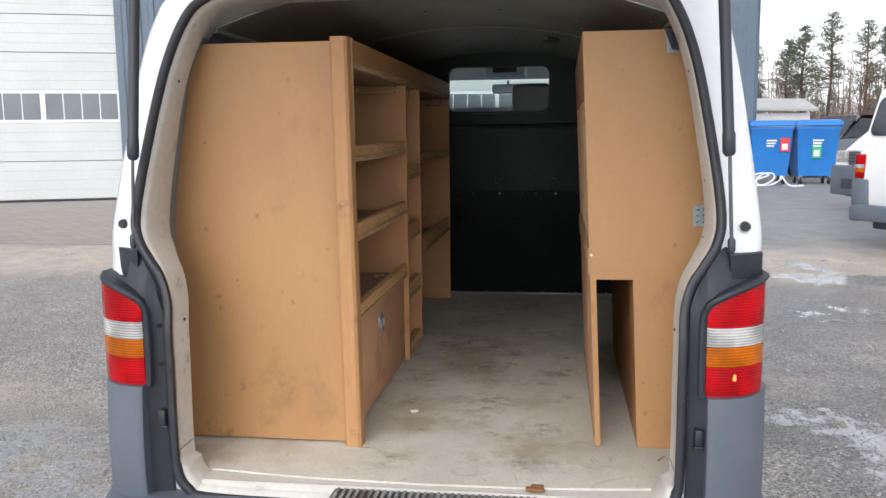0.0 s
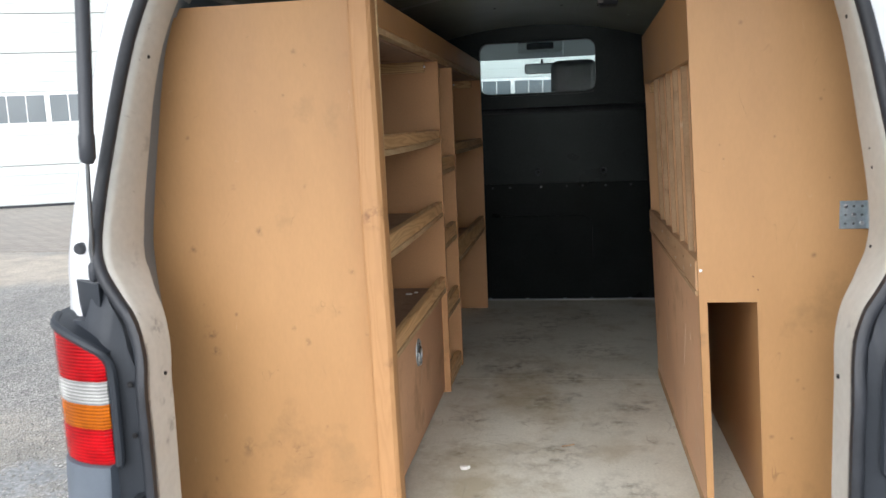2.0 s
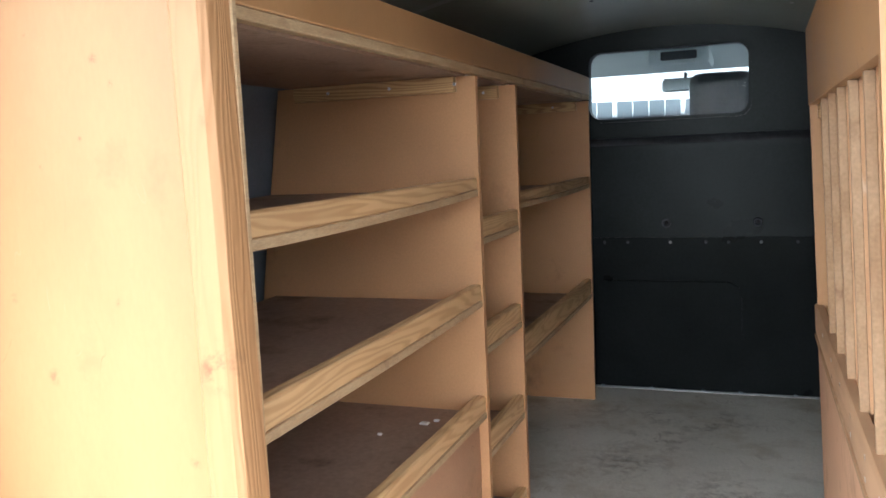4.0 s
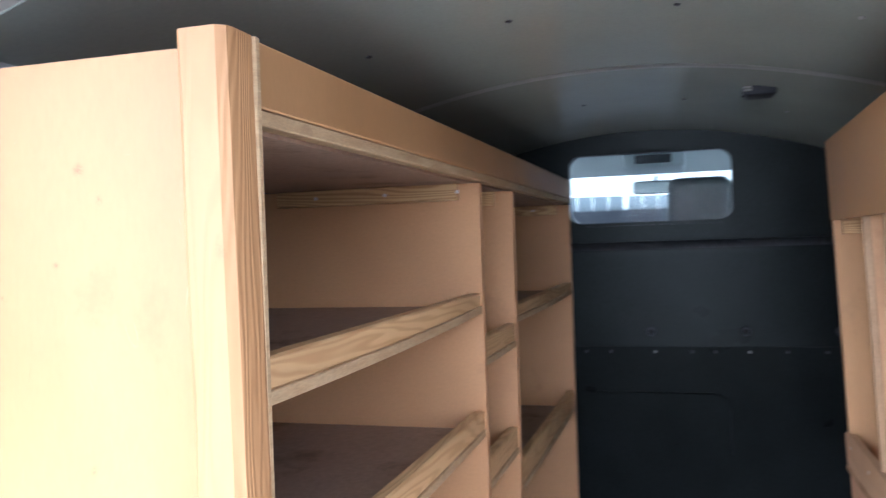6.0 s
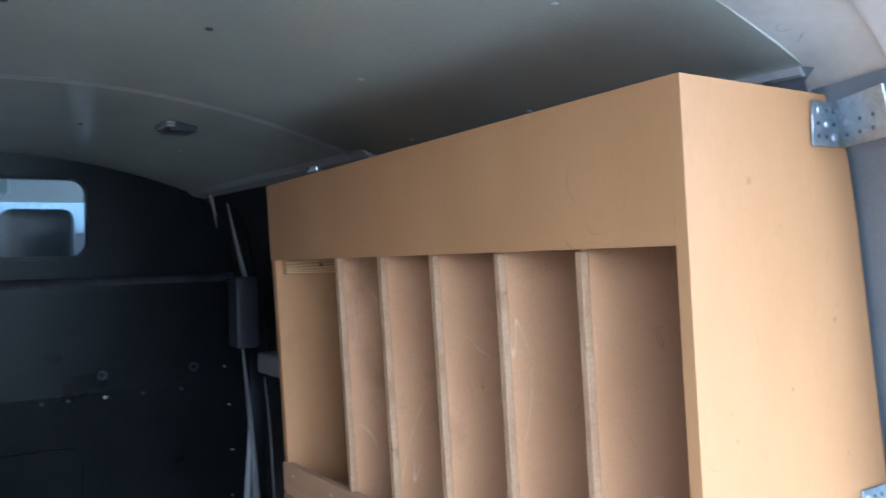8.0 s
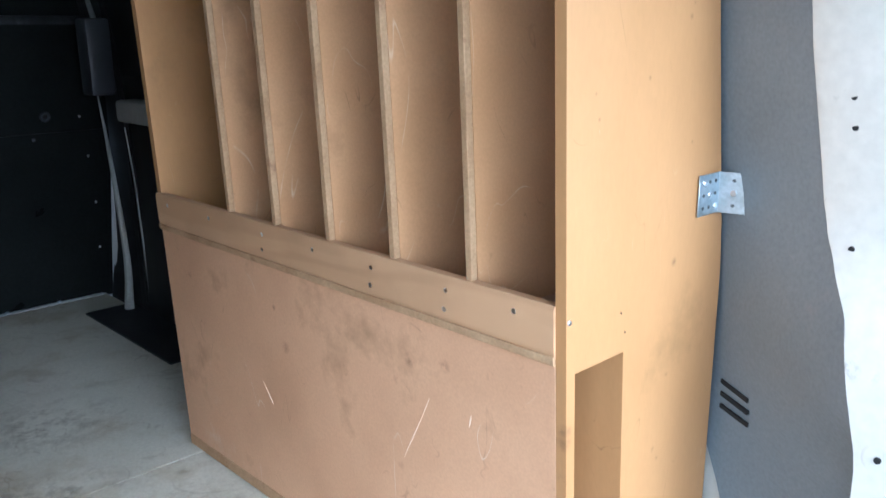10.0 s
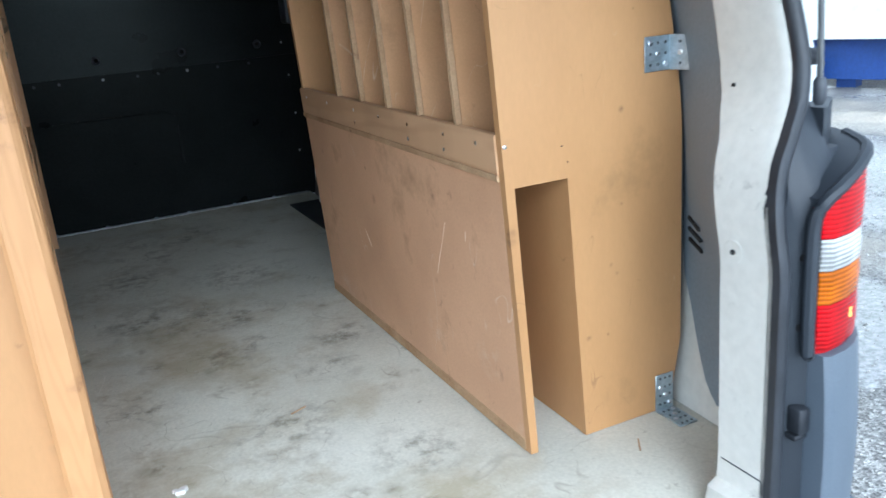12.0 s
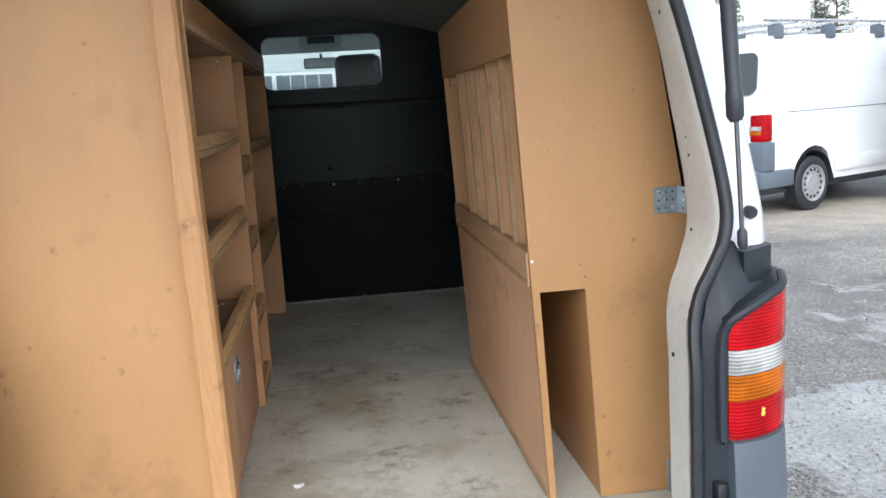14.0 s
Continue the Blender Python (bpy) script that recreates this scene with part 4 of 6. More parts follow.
    strut = part("gas_strut", tube(bmesh.new(), [(XC + side * (0.803 - su), 0.172, 1.465), (XC + side * (0.801 - su), 0.172, 1.475), (XC + side * (0.799 - su), 0.172, 1.52), (XC + side * (0.798 - su), 0.172, 1.525), (XC + side * (0.766 - su), 0.185, 2.04)],
                                   [0.011, 0.0165, 0.0165, 0.0145, 0.0145], 14), DARK_PLASTIC, van, "black tailgate gas strut")
    part("strut_rod", tube(bmesh.new(), [(XC + side * (0.816 - su), 0.172, 1.235), (XC + side * (0.803 - su), 0.172, 1.47)], 0.0048, 8), DARK_STEEL, strut)
    part("strut_socket", tube(bmesh.new(), [(XC + side * (0.817 - su), 0.172, 1.218), (XC + side * (0.816 - su), 0.172, 1.226), (XC + side * (0.815 - su), 0.172, 1.252), (XC + side * (0.815 - su), 0.172, 1.258)], [0.006, 0.010, 0.010, 0.006], 10), DARK_PLASTIC, strut)
bumper = bmesh.new()
us = [-0.955, -0.94, -0.90, -0.80, -0.5, 0, 0.5, 0.80, 0.90, 0.94, 0.955]
ys = [0.55, 0.20, 0.07, 0.02, 0.0, -0.01, 0.0, 0.02, 0.07, 0.20, 0.55]
loft(bumper, [[(XC + u, y, 0.30), (XC + u, y - 0.02, 0.42), (XC + u * 0.995, y, 0.515), (XC + u * 0.96, y + 0.06, 0.530), (XC + u * 0.93, y + 0.14, 0.520), (XC + u * 0.93, y + 0.14, 0.30)] for u, y in zip(us, ys)], True, True)
part("rear_bumper", bumper, GREY_PLASTIC, van, "grey plastic rear bumper", 50)

# raised tailgate overhead
part("tailgate", loft(bmesh.new(), [[(XC - w, y, z), (XC + w, y, z), (XC + w * 0.97, y + 0.02, z + 0.07), (XC - w * 0.97, y + 0.02, z + 0.07)] for w, y, z in ((0.70, 0.33, 2.02), (0.76, 0.1, 2.06), (0.82, -0.45, 2.16), (0.84, -0.88, 2.25), (0.80, -0.98, 2.27), (0.72, -1.02, 2.28))], True, True), PAINT, van, "white raised tailgate", 60)

# wheels
for s in (-1, 1):
    for y in (0.98, 3.98):
        wheel = part("wheel", lathe(bmesh.new(), (XC + s * 0.70, y, 0.325), (s, 0, 0), [(0.0, 0.30), (0.02, 0.325), (0.18, 0.325), (0.20, 0.29)], 28), RUBBER, van, "black tyre on a steel rim")
        part("rim", lathe(bmesh.new(), (XC + s * 0.895, y, 0.325), (s, 0, 0), [(0.0, 0.20), (0.011, 0.19), (0.005, 0.08)], 20), ZINC, wheel)


# ---- left shelving unit ----
LX = -0.322          # its face to the aisle


def wall_panel(y0, y1, x0, z0=FLOOR_Z, z1=1.80, side=-1, gap=0.004, lean=0.0):
    """An upright board from the aisle to the curved van wall."""
    zs = np.linspace(z1, z0, 16)
    pts = [(x0 - lean * (z1 - FLOOR_Z), z1)] + [(XC + side * (min(table(WALL, z), 0.868) - gap), z) for z in zs] + [(x0, z0)]
    return prism(bmesh.new(), pts, 1, y0, y1)


unit = thing("shelving_unit", (-0.55, 1.6, FLOOR_Z), "tan fibreboard shelving unit with pine lips on the van floor", "shelf unit")
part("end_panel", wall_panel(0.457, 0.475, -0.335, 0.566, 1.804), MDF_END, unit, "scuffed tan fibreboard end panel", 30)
post = bmesh.new()
prof = [(-0.352, 0.462), (-0.352, 0.430), (-0.347, 0.426), (-0.310, 0.426), (-0.301, 0.433), (-0.299, 0.440), (-0.299, 0.476), (-0.352, 0.476)]
loft(post, [[(x + 0.015 * (1.2 - z) / 0.6 * 0.5 + noise.noise((z * 5, x * 40, y)) * 0.0012, y + noise.noise((x * 30, z * 5, 3)) * 0.0012, z) for x, y in prof]
            for z in np.linspace(0.56, 1.814, 26)], True, True)
part("corner_post", post, PINE_Z, unit, "rounded pine corner post with knots", 28)
part("post_strip", boxed((-0.36, 0.4765, 0.57), (-0.303, 0.486, 1.8135), 0.0015, 1), PLY_EDGE, unit)
UPRIGHTS = (1.432, 1.770, 2.80)
for y in UPRIGHTS:
    part("upright", wall_panel(y, y + 0.018, LX + 0.004, 0.562, 1.7268), MDF_IN, unit, "", 30)
for y0, y1 in ((0.4865, 1.432), (1.450, 1.770), (1.788, 2.80)):
    part("top_board", boxed((XC - 0.74, y0 + 0.001, 1.7272), (LX - 0.019, y1 - 0.001, 1.7432)), MDF_SHELF, unit)
part("fascia_lip", boxed((LX - 0.018, 0.4865, 1.7315), (LX + 0.004, 2.822, 1.7475), 0.0015, 1), PLY_EDGE, unit, "pale plywood edge under the fascia")
part("fascia", boxed((LX - 0.014, 0.4865, 1.7485), (LX + 0.006, 2.822, 1.816), 0.002, 1), MDF, unit)


def shelf(y0, y1, z, lip=0.038, deep=0.016, bow=0.0, rise=0.0, back=0.82):
    """A shelf board, bowed along its length, with a pale front edge and a pine lip standing on it."""
    far = XC - min(table(WALL, z) - 0.01, back)
    ys = np.linspace(y0 + 0.001, y1 - 0.001, 13 if bow or rise else 2)

    def under(y):
        f = (y - y0) / (y1 - y0)
        return z - bow * 4 * f * (1 - f) + rise * f

    def strip(x0, x1, low, high, seg=0.0):
        rows = []
        for y in ys:
            a, b = low(y), high(y)
            rows.append([(x0, y, a), (x1 - seg, y, a), (x1, y, a + seg), (x1, y, b - seg), (x1 - seg, y, b), (x0, y, b)] if seg else [(x0, y, a), (x1, y, a), (x1, y, b), (x0, y, b)])
        return loft(bmesh.new(), rows, True, True)
    board = part("shelf_board", strip(far, LX - 0.018, under, lambda y: under(y) + deep), MDF_SHELF, unit)
    part("shelf_edge", strip(LX - 0.0178, LX + 0.002, lambda y: under(y) + 0.0005, lambda y: under(y) + deep, 0.0015), PLY_EDGE, unit, "", 30)
    part("shelf_lip", strip(LX - 0.022, LX, lambda y: under(y) + deep, lambda y: z + deep + lip + 0.25 * rise * (y - y0) / (y1 - y0), 0.003), PINE_LIP, unit, "worn pine lip", 30)
    return board


for z, lip, bow, rise in ((1.443, 0.035, 0.005, 0.011), (1.190, 0.042, 0.003, 0.006), (0.928, 0.040, 0.0, 0.0)):
    shelf(0.4865, 1.432, z, lip, bow=bow, rise=rise)
for z, lip in ((1.339, 0.044), (1.075, 0.050), (0.820, 0.050), (0.570, 0.036)):
    shelf(1.450, 1.770, z, lip)
for z, lip in ((1.398, 0.028), (0.970, 0.060)):
    shelf(1.788, 2.80, z, lip, bow=0.004)
# fixing battens with screws under the top board
for y0, y1, xs in ((1.410, 1.4315, (-0.36, -0.52, -0.68)), (1.750, 1.7695, (-0.40, -0.6)), (2.780, 2.7995, (-0.45, -0.65))):
    b = part("batten", boxed((XC - 0.72, y0, 1.692), (LX - 0.040, y1, 1.7265), 0.002, 1), PINE_X, unit)
    for x in xs:
        part("screw", disc(bmesh.new(), (x, y0, 1.709), (0, -1, 0), 0.004, 0.002, 8), STEEL, b)
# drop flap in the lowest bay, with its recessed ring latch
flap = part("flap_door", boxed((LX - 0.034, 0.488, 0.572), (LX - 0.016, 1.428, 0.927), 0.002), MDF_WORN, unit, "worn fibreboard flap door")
latch = part("latch_plate", tube(bmesh.new(), [(LX - 0.0165, 0.957, 0.843), (LX - 0.013, 0.957, 0.843)], [0.042, 0.040], 20), ZINC, flap, "round steel flush latch")
part("latch_ring", tube(bmesh.new(), [(LX - 0.0105, 0.957 + 0.024 * math.cos(a), 0.833 + 0.026 * math.sin(a)) for a in np.linspace(0, math.tau, 18)[:-1]], 0.0032, 7, True), STEEL, latch)
part("latch_screw", disc(bmesh.new(), (LX - 0.013, 0.957, 0.869), (1, 0, 0), 0.006, 0.003, 10), STEEL, latch)
part("shelf_cleat", boxed((-0.80, 0.72, 1.20), (-0.66, 0.745, 1.222), 0.002), PINE_X, unit)
for i, (x, y, s) in enumerate(((-0.43, 1.31, 0.011), (-0.41, 1.335, 0.007), (-0.50, 1.22, 0.006))):
    solo("paper_scrap", boxed((x - s, y - s * 0.7, 0.946), (x + s, y + s * 0.7, 0.951), 0.002, 1), mat("white scrap", (0.75, 0.74, 0.70), (0.8, 0.8, 0.78), 20, 0.8), (x, y, 0.946),
         "small white paper scrap on the shelf", "litter", "scraps on the shelf")

# ---- right rack for sheets, with a long slot under it ----
RX, LEAN_X = 0.431, 0.044      # face to the aisle at the floor, and its lean into the aisle per metre
RY0, RY1 = 0.515, 1.652


def leaned(bm):
    for v in bm.verts:
        v.co.x -= LEAN_X * (v.co.z - FLOOR_Z)
    return bm


def rack_outer(z):
    return XC + min(table(WALL, z), 0.866) - 0.016 + LEAN_X * (z - FLOOR_Z)


rack = thing("sheet_rack", (0.6, 1.08, FLOOR_Z), "tan fibreboard sheet rack with upright dividers on the van floor", "rack")
zs = np.linspace(0.562, 1.818, 18)
zf = np.linspace(0.562, 1.786, 18)
end = [(RX, 0.562), (RX + 0.016, 0.562), (RX + 0.018, 1.086), (RX + 0.127, 1.086), (RX + 0.127, 0.562)] + [(rack_outer(z), z) for z in zs] + [(RX, 1.818)]
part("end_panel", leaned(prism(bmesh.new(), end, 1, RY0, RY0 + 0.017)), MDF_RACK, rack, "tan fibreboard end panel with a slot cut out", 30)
part("far_panel", leaned(prism(bmesh.new(), [(RX + 0.128, 0.562)] + [(rack_outer(z), z) for z in zf] + [(RX + 0.002, 1.786), (RX + 0.002, 1.11), (RX + 0.128, 1.11)], 1, RY1 - 0.017, RY1)), MDF, rack, "", 30)
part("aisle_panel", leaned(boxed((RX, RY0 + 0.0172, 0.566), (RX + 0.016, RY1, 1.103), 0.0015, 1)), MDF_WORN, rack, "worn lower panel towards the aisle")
part("panel_edge", leaned(prism(bmesh.new(), [(RX - 0.002, 0.562), (RX - 0.002, 0.586), (RX + 0.004, 0.592), (RX + 0.010, 0.562)], 1, RY0 + 0.018, RY1 - 0.002)), MDF_EDGE, rack)
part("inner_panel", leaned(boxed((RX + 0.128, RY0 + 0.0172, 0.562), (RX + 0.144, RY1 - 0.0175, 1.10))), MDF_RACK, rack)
part("rack_floor", leaned(boxed((RX + 0.001, RY0 + 0.0172, 1.1042), (XC + 0.858, RY1 - 0.0175, 1.120))), MDF_SHELF, rack)
rail = part("front_rail", leaned(prism(bmesh.new(), [(RX - 0.003, 1.112), (RX - 0.004, 1.118), (RX - 0.004, 1.176), (RX - 0.001, 1.180), (RX + 0.014, 1.180), (RX + 0.014, 1.106), (RX, 1.104)], 1, RY0 + 0.0172, RY1)), pine("worn rail wood", 1, (0.52, 0.32, 0.175), (0.42, 0.25, 0.13), 7, 0.5), rack, "worn wooden rail with screw heads")
part("rail_lip", leaned(prism(bmesh.new(), [(RX - 0.004, 1.098), (RX - 0.006, 1.103), (RX - 0.006, 1.110), (RX + 0.002, 1.111), (RX + 0.002, 1.097)], 1, RY0 + 0.0172, RY1)), MDF_EDGE, rack)
for y in (0.60, 0.73, 0.735, 0.90, 0.905, 1.06, 1.22, 1.225, 1.42, 1.60):
    z = 1.158 if int(y * 1000) % 10 == 0 else 1.128
    part("rail_screw", leaned(disc(bmesh.new(), (RX - 0.0036, y, z), (-1, 0, 0), 0.004, 0.001, 8)), STEEL, rail)
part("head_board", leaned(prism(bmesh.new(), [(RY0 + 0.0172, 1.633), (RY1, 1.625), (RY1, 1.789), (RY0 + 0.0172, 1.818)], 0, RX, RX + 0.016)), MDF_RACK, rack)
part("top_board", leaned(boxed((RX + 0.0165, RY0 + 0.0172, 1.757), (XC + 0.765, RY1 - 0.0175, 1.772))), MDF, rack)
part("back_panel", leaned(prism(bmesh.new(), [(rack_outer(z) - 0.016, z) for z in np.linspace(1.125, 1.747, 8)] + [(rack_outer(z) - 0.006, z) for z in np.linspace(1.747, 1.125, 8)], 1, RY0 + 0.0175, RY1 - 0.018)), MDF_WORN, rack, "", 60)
for y in (1.344, 1.181, 1.017, 0.850, 0.684):
    d = [(RX + 0.0165, 1.1205)] + [(rack_outer(z) - 0.017, z) for z in np.linspace(1.1205, 1.756, 8)] + [(RX + 0.0165, 1.756)]
    div = part("divider", leaned(prism(bmesh.new(), d, 1, y, y + 0.012)), MDF_DIV, rack, "", 30)
    part("divider_edge", leaned(boxed((RX + 0.004, y + 0.0003, 1.1205), (RX + 0.0164, y + 0.0117, 1.629), 0.001, 1)), MDF_EDGE, div)
b = part("batten", leaned(boxed((RX + 0.017, RY1 - 0.040, 1.594), (RX + 0.33, RY1 - 0.018, 1.632), 0.002, 1)), PINE_X, rack)
part("screw", leaned(disc(bmesh.new(), (RX + 0.10, RY1 - 0.040, 1.613), (0, -1, 0), 0.004, 0.002, 8)), STEEL, b)
part("screw", leaned(disc(bmesh.new(), (RX + 0.006, RY0, 1.160), (0, -1, 0), 0.0038, 0.0015, 8)), STEEL, rack)
for x, z in ((RX + 0.13, 1.115), (RX + 0.12, 1.145)):
    part("nail_hole", leaned(disc(bmesh.new(), (x, RY0, z), (0, -1, 0), 0.0016, 0.0006, 8)), HOLE, rack)


SCRATCH = mat("pale scratched fibre", (0.70, 0.55, 0.40), (0.78, 0.64, 0.49), 60, 0.8)
for y0, z0, y1, z1, w in ((0.85, 0.84, 0.80, 0.93, 0.0014), (0.80, 0.93, 0.78, 0.97, 0.0010), (0.695, 0.95, 0.69, 0.972, 0.0016), (1.25, 0.80, 1.28, 0.84, 0.001)):
    part("scratch", leaned(prism(bmesh.new(), [(y0, z0), ((y0 + y1) / 2 + w, (z0 + z1) / 2), (y1, z1), ((y0 + y1) / 2 - w, (z0 + z1) / 2 + w)], 0, RX - 0.0006, RX + 0.0005)), SCRATCH, rack, "pale scratch in the panel")


PUNCHED = mat("punched hole", (0.07, 0.08, 0.085), (0.12, 0.13, 0.135), 30, 0.7)


def bracket(at, tip, high, flat=False, lean=0.0):
    """A perforated zinc angle bracket: one plate on the end panel, one turned to the van's side."""
    (x0, y0, z0), (x1, y1, z1) = at, tip
    t = 0.0022
    br = thing("angle_bracket", at, "perforated zinc angle bracket fixing the rack to the van", "bracket", "brackets of the rack")
    if flat:
        part("wing", boxed((x0 - 0.045, y0 - t, z0), (x0, y0, z0 + high), 0.0008, 1), ZINC, br)
        part("wing", boxed((x0 - 0.045, y0 - 0.075, z0 - 0.001), (x0, y0 - t, z0 + t), 0.0008, 1), ZINC, br)
        holes = [((x0 - 0.010 - 0.012 * (k % 3), y0 - t, z0 + 0.014 + 0.019 * (k // 3)), (0, -1, 0)) for k in range(12)]
        holes += [((x0 - 0.010 - 0.012 * (k % 3), y0 - 0.014 - 0.018 * (k // 3), z0 + t), (0, 0, 1)) for k in range(12)]
    else:
        part("wing", boxed((x0 - 0.058, y0 - t, z0 - high / 2), (x0, y0, z0 + high / 2), 0.0008, 1), ZINC, br)
        way = (Vector(tip) - Vector(at)).normalized()
        side = way.cross(Vector((0, 0, 1))).normalized() * t
        w = bmesh.new()
        a, b = Vector((x0, y0, z0)), Vector(tip)
        h = Vector((-lean, 0, high / 2))
        loft(w, [[a - h, a + h, a + h + side, a - h + side], [b - h, b + h, b + h + side, b - h + side]], True, True)
        part("wing", w, ZINC, br)
        holes = [((x0 - 0.012 - 0.017 * (k % 3), y0 - t, z0 - high / 2 + 0.012 + (high - 0.024) * (k // 3) / 2), (0, -1, 0)) for k in range(9)]
        span = (b - a).length
        holes += [(tuple(a + way * span * (0.25 + 0.25 * (k % 3)) + Vector((0, 0, -high / 2 + 0.012 + (high - 0.024) * (k // 3) / 2)) + side * 1.0), tuple(side)) for k in range(9)]
    for i, (p, d) in enumerate(holes):
        part("bracket_hole" if i % 4 else "bracket_screw", disc(bmesh.new(), p, d, 0.0028 if i % 4 else 0.005, 0.0012 if i % 4 else 0.003, 8, 0.2), PUNCHED if i % 4 else STEEL, br)
    return br


bracket((0.762, 0.512, 1.281), (0.786, 0.420, 1.281), 0.062)
bracket((0.673, 0.512, 1.780), (0.606, 0.412, 1.780), 0.056, lean=0.011)
bracket((0.772, 0.512, 0.5625), (0.772, 0.44, 0.5625), 0.080, True)

bm = bmesh.new()
for k, (x, y, s) in enumerate(((-0.186, 0.765, 0.010), (-0.178, 0.773, 0.008), (-0.194, 0.776, 0.006))):
    box(bm, (x - s, y - s * 0.7, 0.5605), (x + s, y + s * 0.7, 0.5605 + s), s * 0.35)
solo("paper_scrap", bm, mat("crumpled paper", (0.80, 0.79, 0.77), (0.7, 0.69, 0.66), 60, 0.9), (-0.186, 0.765, 0.5605), "crumpled white paper scrap on the load floor", "litter")
bm = bmesh.new()
for k in range(14):
    a = random.random() * 6.28
    x, y, s = 0.26 + 0.02 * math.cos(a) * random.random(), 0.172 + 0.010 * math.sin(a), 0.004 + 0.005 * random.random()
    box(bm, (x - s * 2, y - s, 0.5605), (x + s * 2, y + s, 0.5605 + s), s * 0.3, 1)
solo("dry_leaf", bm, mat("brown leaf", (0.20, 0.09, 0.035), (0.28, 0.13, 0.05), 30, 0.8), (0.26, 0.172, 0.5605), "dry brown leaf crumbs at the sill", "leaf")
for x, y, r in ((-0.28, 0.42, 0.0), (0.10, 0.95, 0.4), (0.62, 0.43, 1.0)):
    solo("wood_splinter", tube(bmesh.new(), [(x - 0.02 * math.cos(r), y - 0.02 * math.sin(r), 0.5625), (x + 0.02 * math.cos(r), y + 0.02 * math.sin(r), 0.5630)], 0.0018, 5), MDF_EDGE, (x, y, 0.5605), "pale wood splinter on the load floor", "litter", "splinters")


# ---- the yard ----
def ground_material():
    """Wet asphalt and gravel with puddles."""
    m = bpy.data.materials.new("wet gravelled asphalt")
    m.use_nodes = True
    nt = m.node_tree
    bsdf = nt.nodes["Principled BSDF"]
    n, link = nt.nodes.new, nt.links.new
    co = n("ShaderNodeTexCoord")

    def tex(scale, detail, rough=0.55):
        t = n("ShaderNodeTexNoise")
        t.inputs["Scale"].default_value, t.inputs["Detail"].default_value, t.inputs["Roughness"].default_value = scale, detail, rough
        link(co.outputs["Object"], t.inputs["Vector"])
        return t.outputs["Fac"]

    def span(v, a, b, c=0.0, d=1.0):
        r = n("ShaderNodeMapRange")
        for k, x in zip(("From Min", "From Max", "To Min", "To Max"), (a, b, c, d)):
            r.inputs[k].default_value = x
        link(v, r.inputs["Value"])
        return r.outputs[0]

    def blend(f, a, b):
        x = n("ShaderNodeMix")
        x.data_type = "RGBA"
        for key, v in (("A", a), ("B", b)):
            if isinstance(v, tuple):
                x.inputs[key].default_value = (*v, 1)
            else:
                link(v, x.inputs[key])
        link(f, x.inputs["Factor"])
        return x.outputs["Result"]
    vor = n("ShaderNodeTexVoronoi")
    vor.inputs["Scale"].default_value = 88
    link(co.outputs["Object"], vor.inputs["Vector"])
    stones = blend(span(vor.outputs["Color"], 0.2, 0.9), (0.14, 0.133, 0.123), (0.50, 0.485, 0.45))
    sep = n("ShaderNodeSeparateXYZ")
    link(co.outputs["Object"], sep.inputs[0])
    drift = n("ShaderNodeMath")
    drift.operation = "MULTIPLY_ADD"
    drift.inputs[1].default_value = 2.4
    link(tex(0.9, 6), drift.inputs[0])
    link(sep.outputs["Y"], drift.inputs[2])
    strip = n("ShaderNodeMath")
    strip.operation = "MULTIPLY"
    link(span(drift.outputs[0], 7.6, 8.2), strip.inputs[0])
    link(span(drift.outputs[0], 10.6, 9.8), strip.inputs[1])
    patchy = n("ShaderNodeMath")
    patchy.operation = "MAXIMUM"
    link(span(tex(0.35, 6), 0.52, 0.66), patchy.inputs[0])
    link(strip.outputs[0], patchy.inputs[1])
    sandy = blend(patchy.outputs[0], stones, (0.46, 0.41, 0.34))
    damp = n("ShaderNodeMath")
    damp.operation = "MULTIPLY"
    near = n("ShaderNodeMath")
    near.operation = "MULTIPLY"
    link(span(sep.outputs["X"], 1.2, 2.2), near.inputs[0])
    link(span(sep.outputs["Y"], 4.8, 3.4, 0, 0.115), near.inputs[1])
    low = n("ShaderNodeMath")
    low.operation = "ADD"
    link(tex(0.45, 9, 0.66), low.inputs[0])
    link(near.outputs[0], low.inputs[1])
    pools = low.outputs[0]
    link(span(pools, 0.46, 0.54), damp.inputs[0])
    link(span(strip.outputs[0], 0, 1, 1, 0.15), damp.inputs[1])
    wet = damp.outputs[0]
    soaked = n("ShaderNodeVectorMath")
    soaked.operation = "MULTIPLY"
    soaked.inputs[1].default_value = (0.68, 0.69, 0.70)
    link(sandy, soaked.inputs[0])
    dark = blend(wet, sandy, soaked.outputs[0])
    still = n("ShaderNodeMath")
    still.operation = "MULTIPLY"
    link(span(pools, 0.565, 0.590), still.inputs[0])
    link(span(sep.outputs["Y"], 9.0, 8.0), still.inputs[1])
    standing = still.outputs[0]
    # Puddle base paled for silt and for the sky mirrored in the water.
    dark = blend(standing, dark, (0.28, 0.28, 0.275))
    far = span(sep.outputs["Y"], 10.0, 11.2)
    dark = blend(far, dark, (0.27, 0.27, 0.265))
    calm = n("ShaderNodeMath")
    calm.operation = "MULTIPLY"
    link(wet, calm.inputs[0])
    link(span(far, 0, 1, 1, 0.25), calm.inputs[1])
    wet = calm.outputs[0]
    fine = tex(38, 5, 0.7)
    colour = n("ShaderNodeVectorMath")
    colour.operation = "SCALE"
    link(dark, colour.inputs[0])
    coarse = n("ShaderNodeMath")
    coarse.operation = "MULTIPLY"
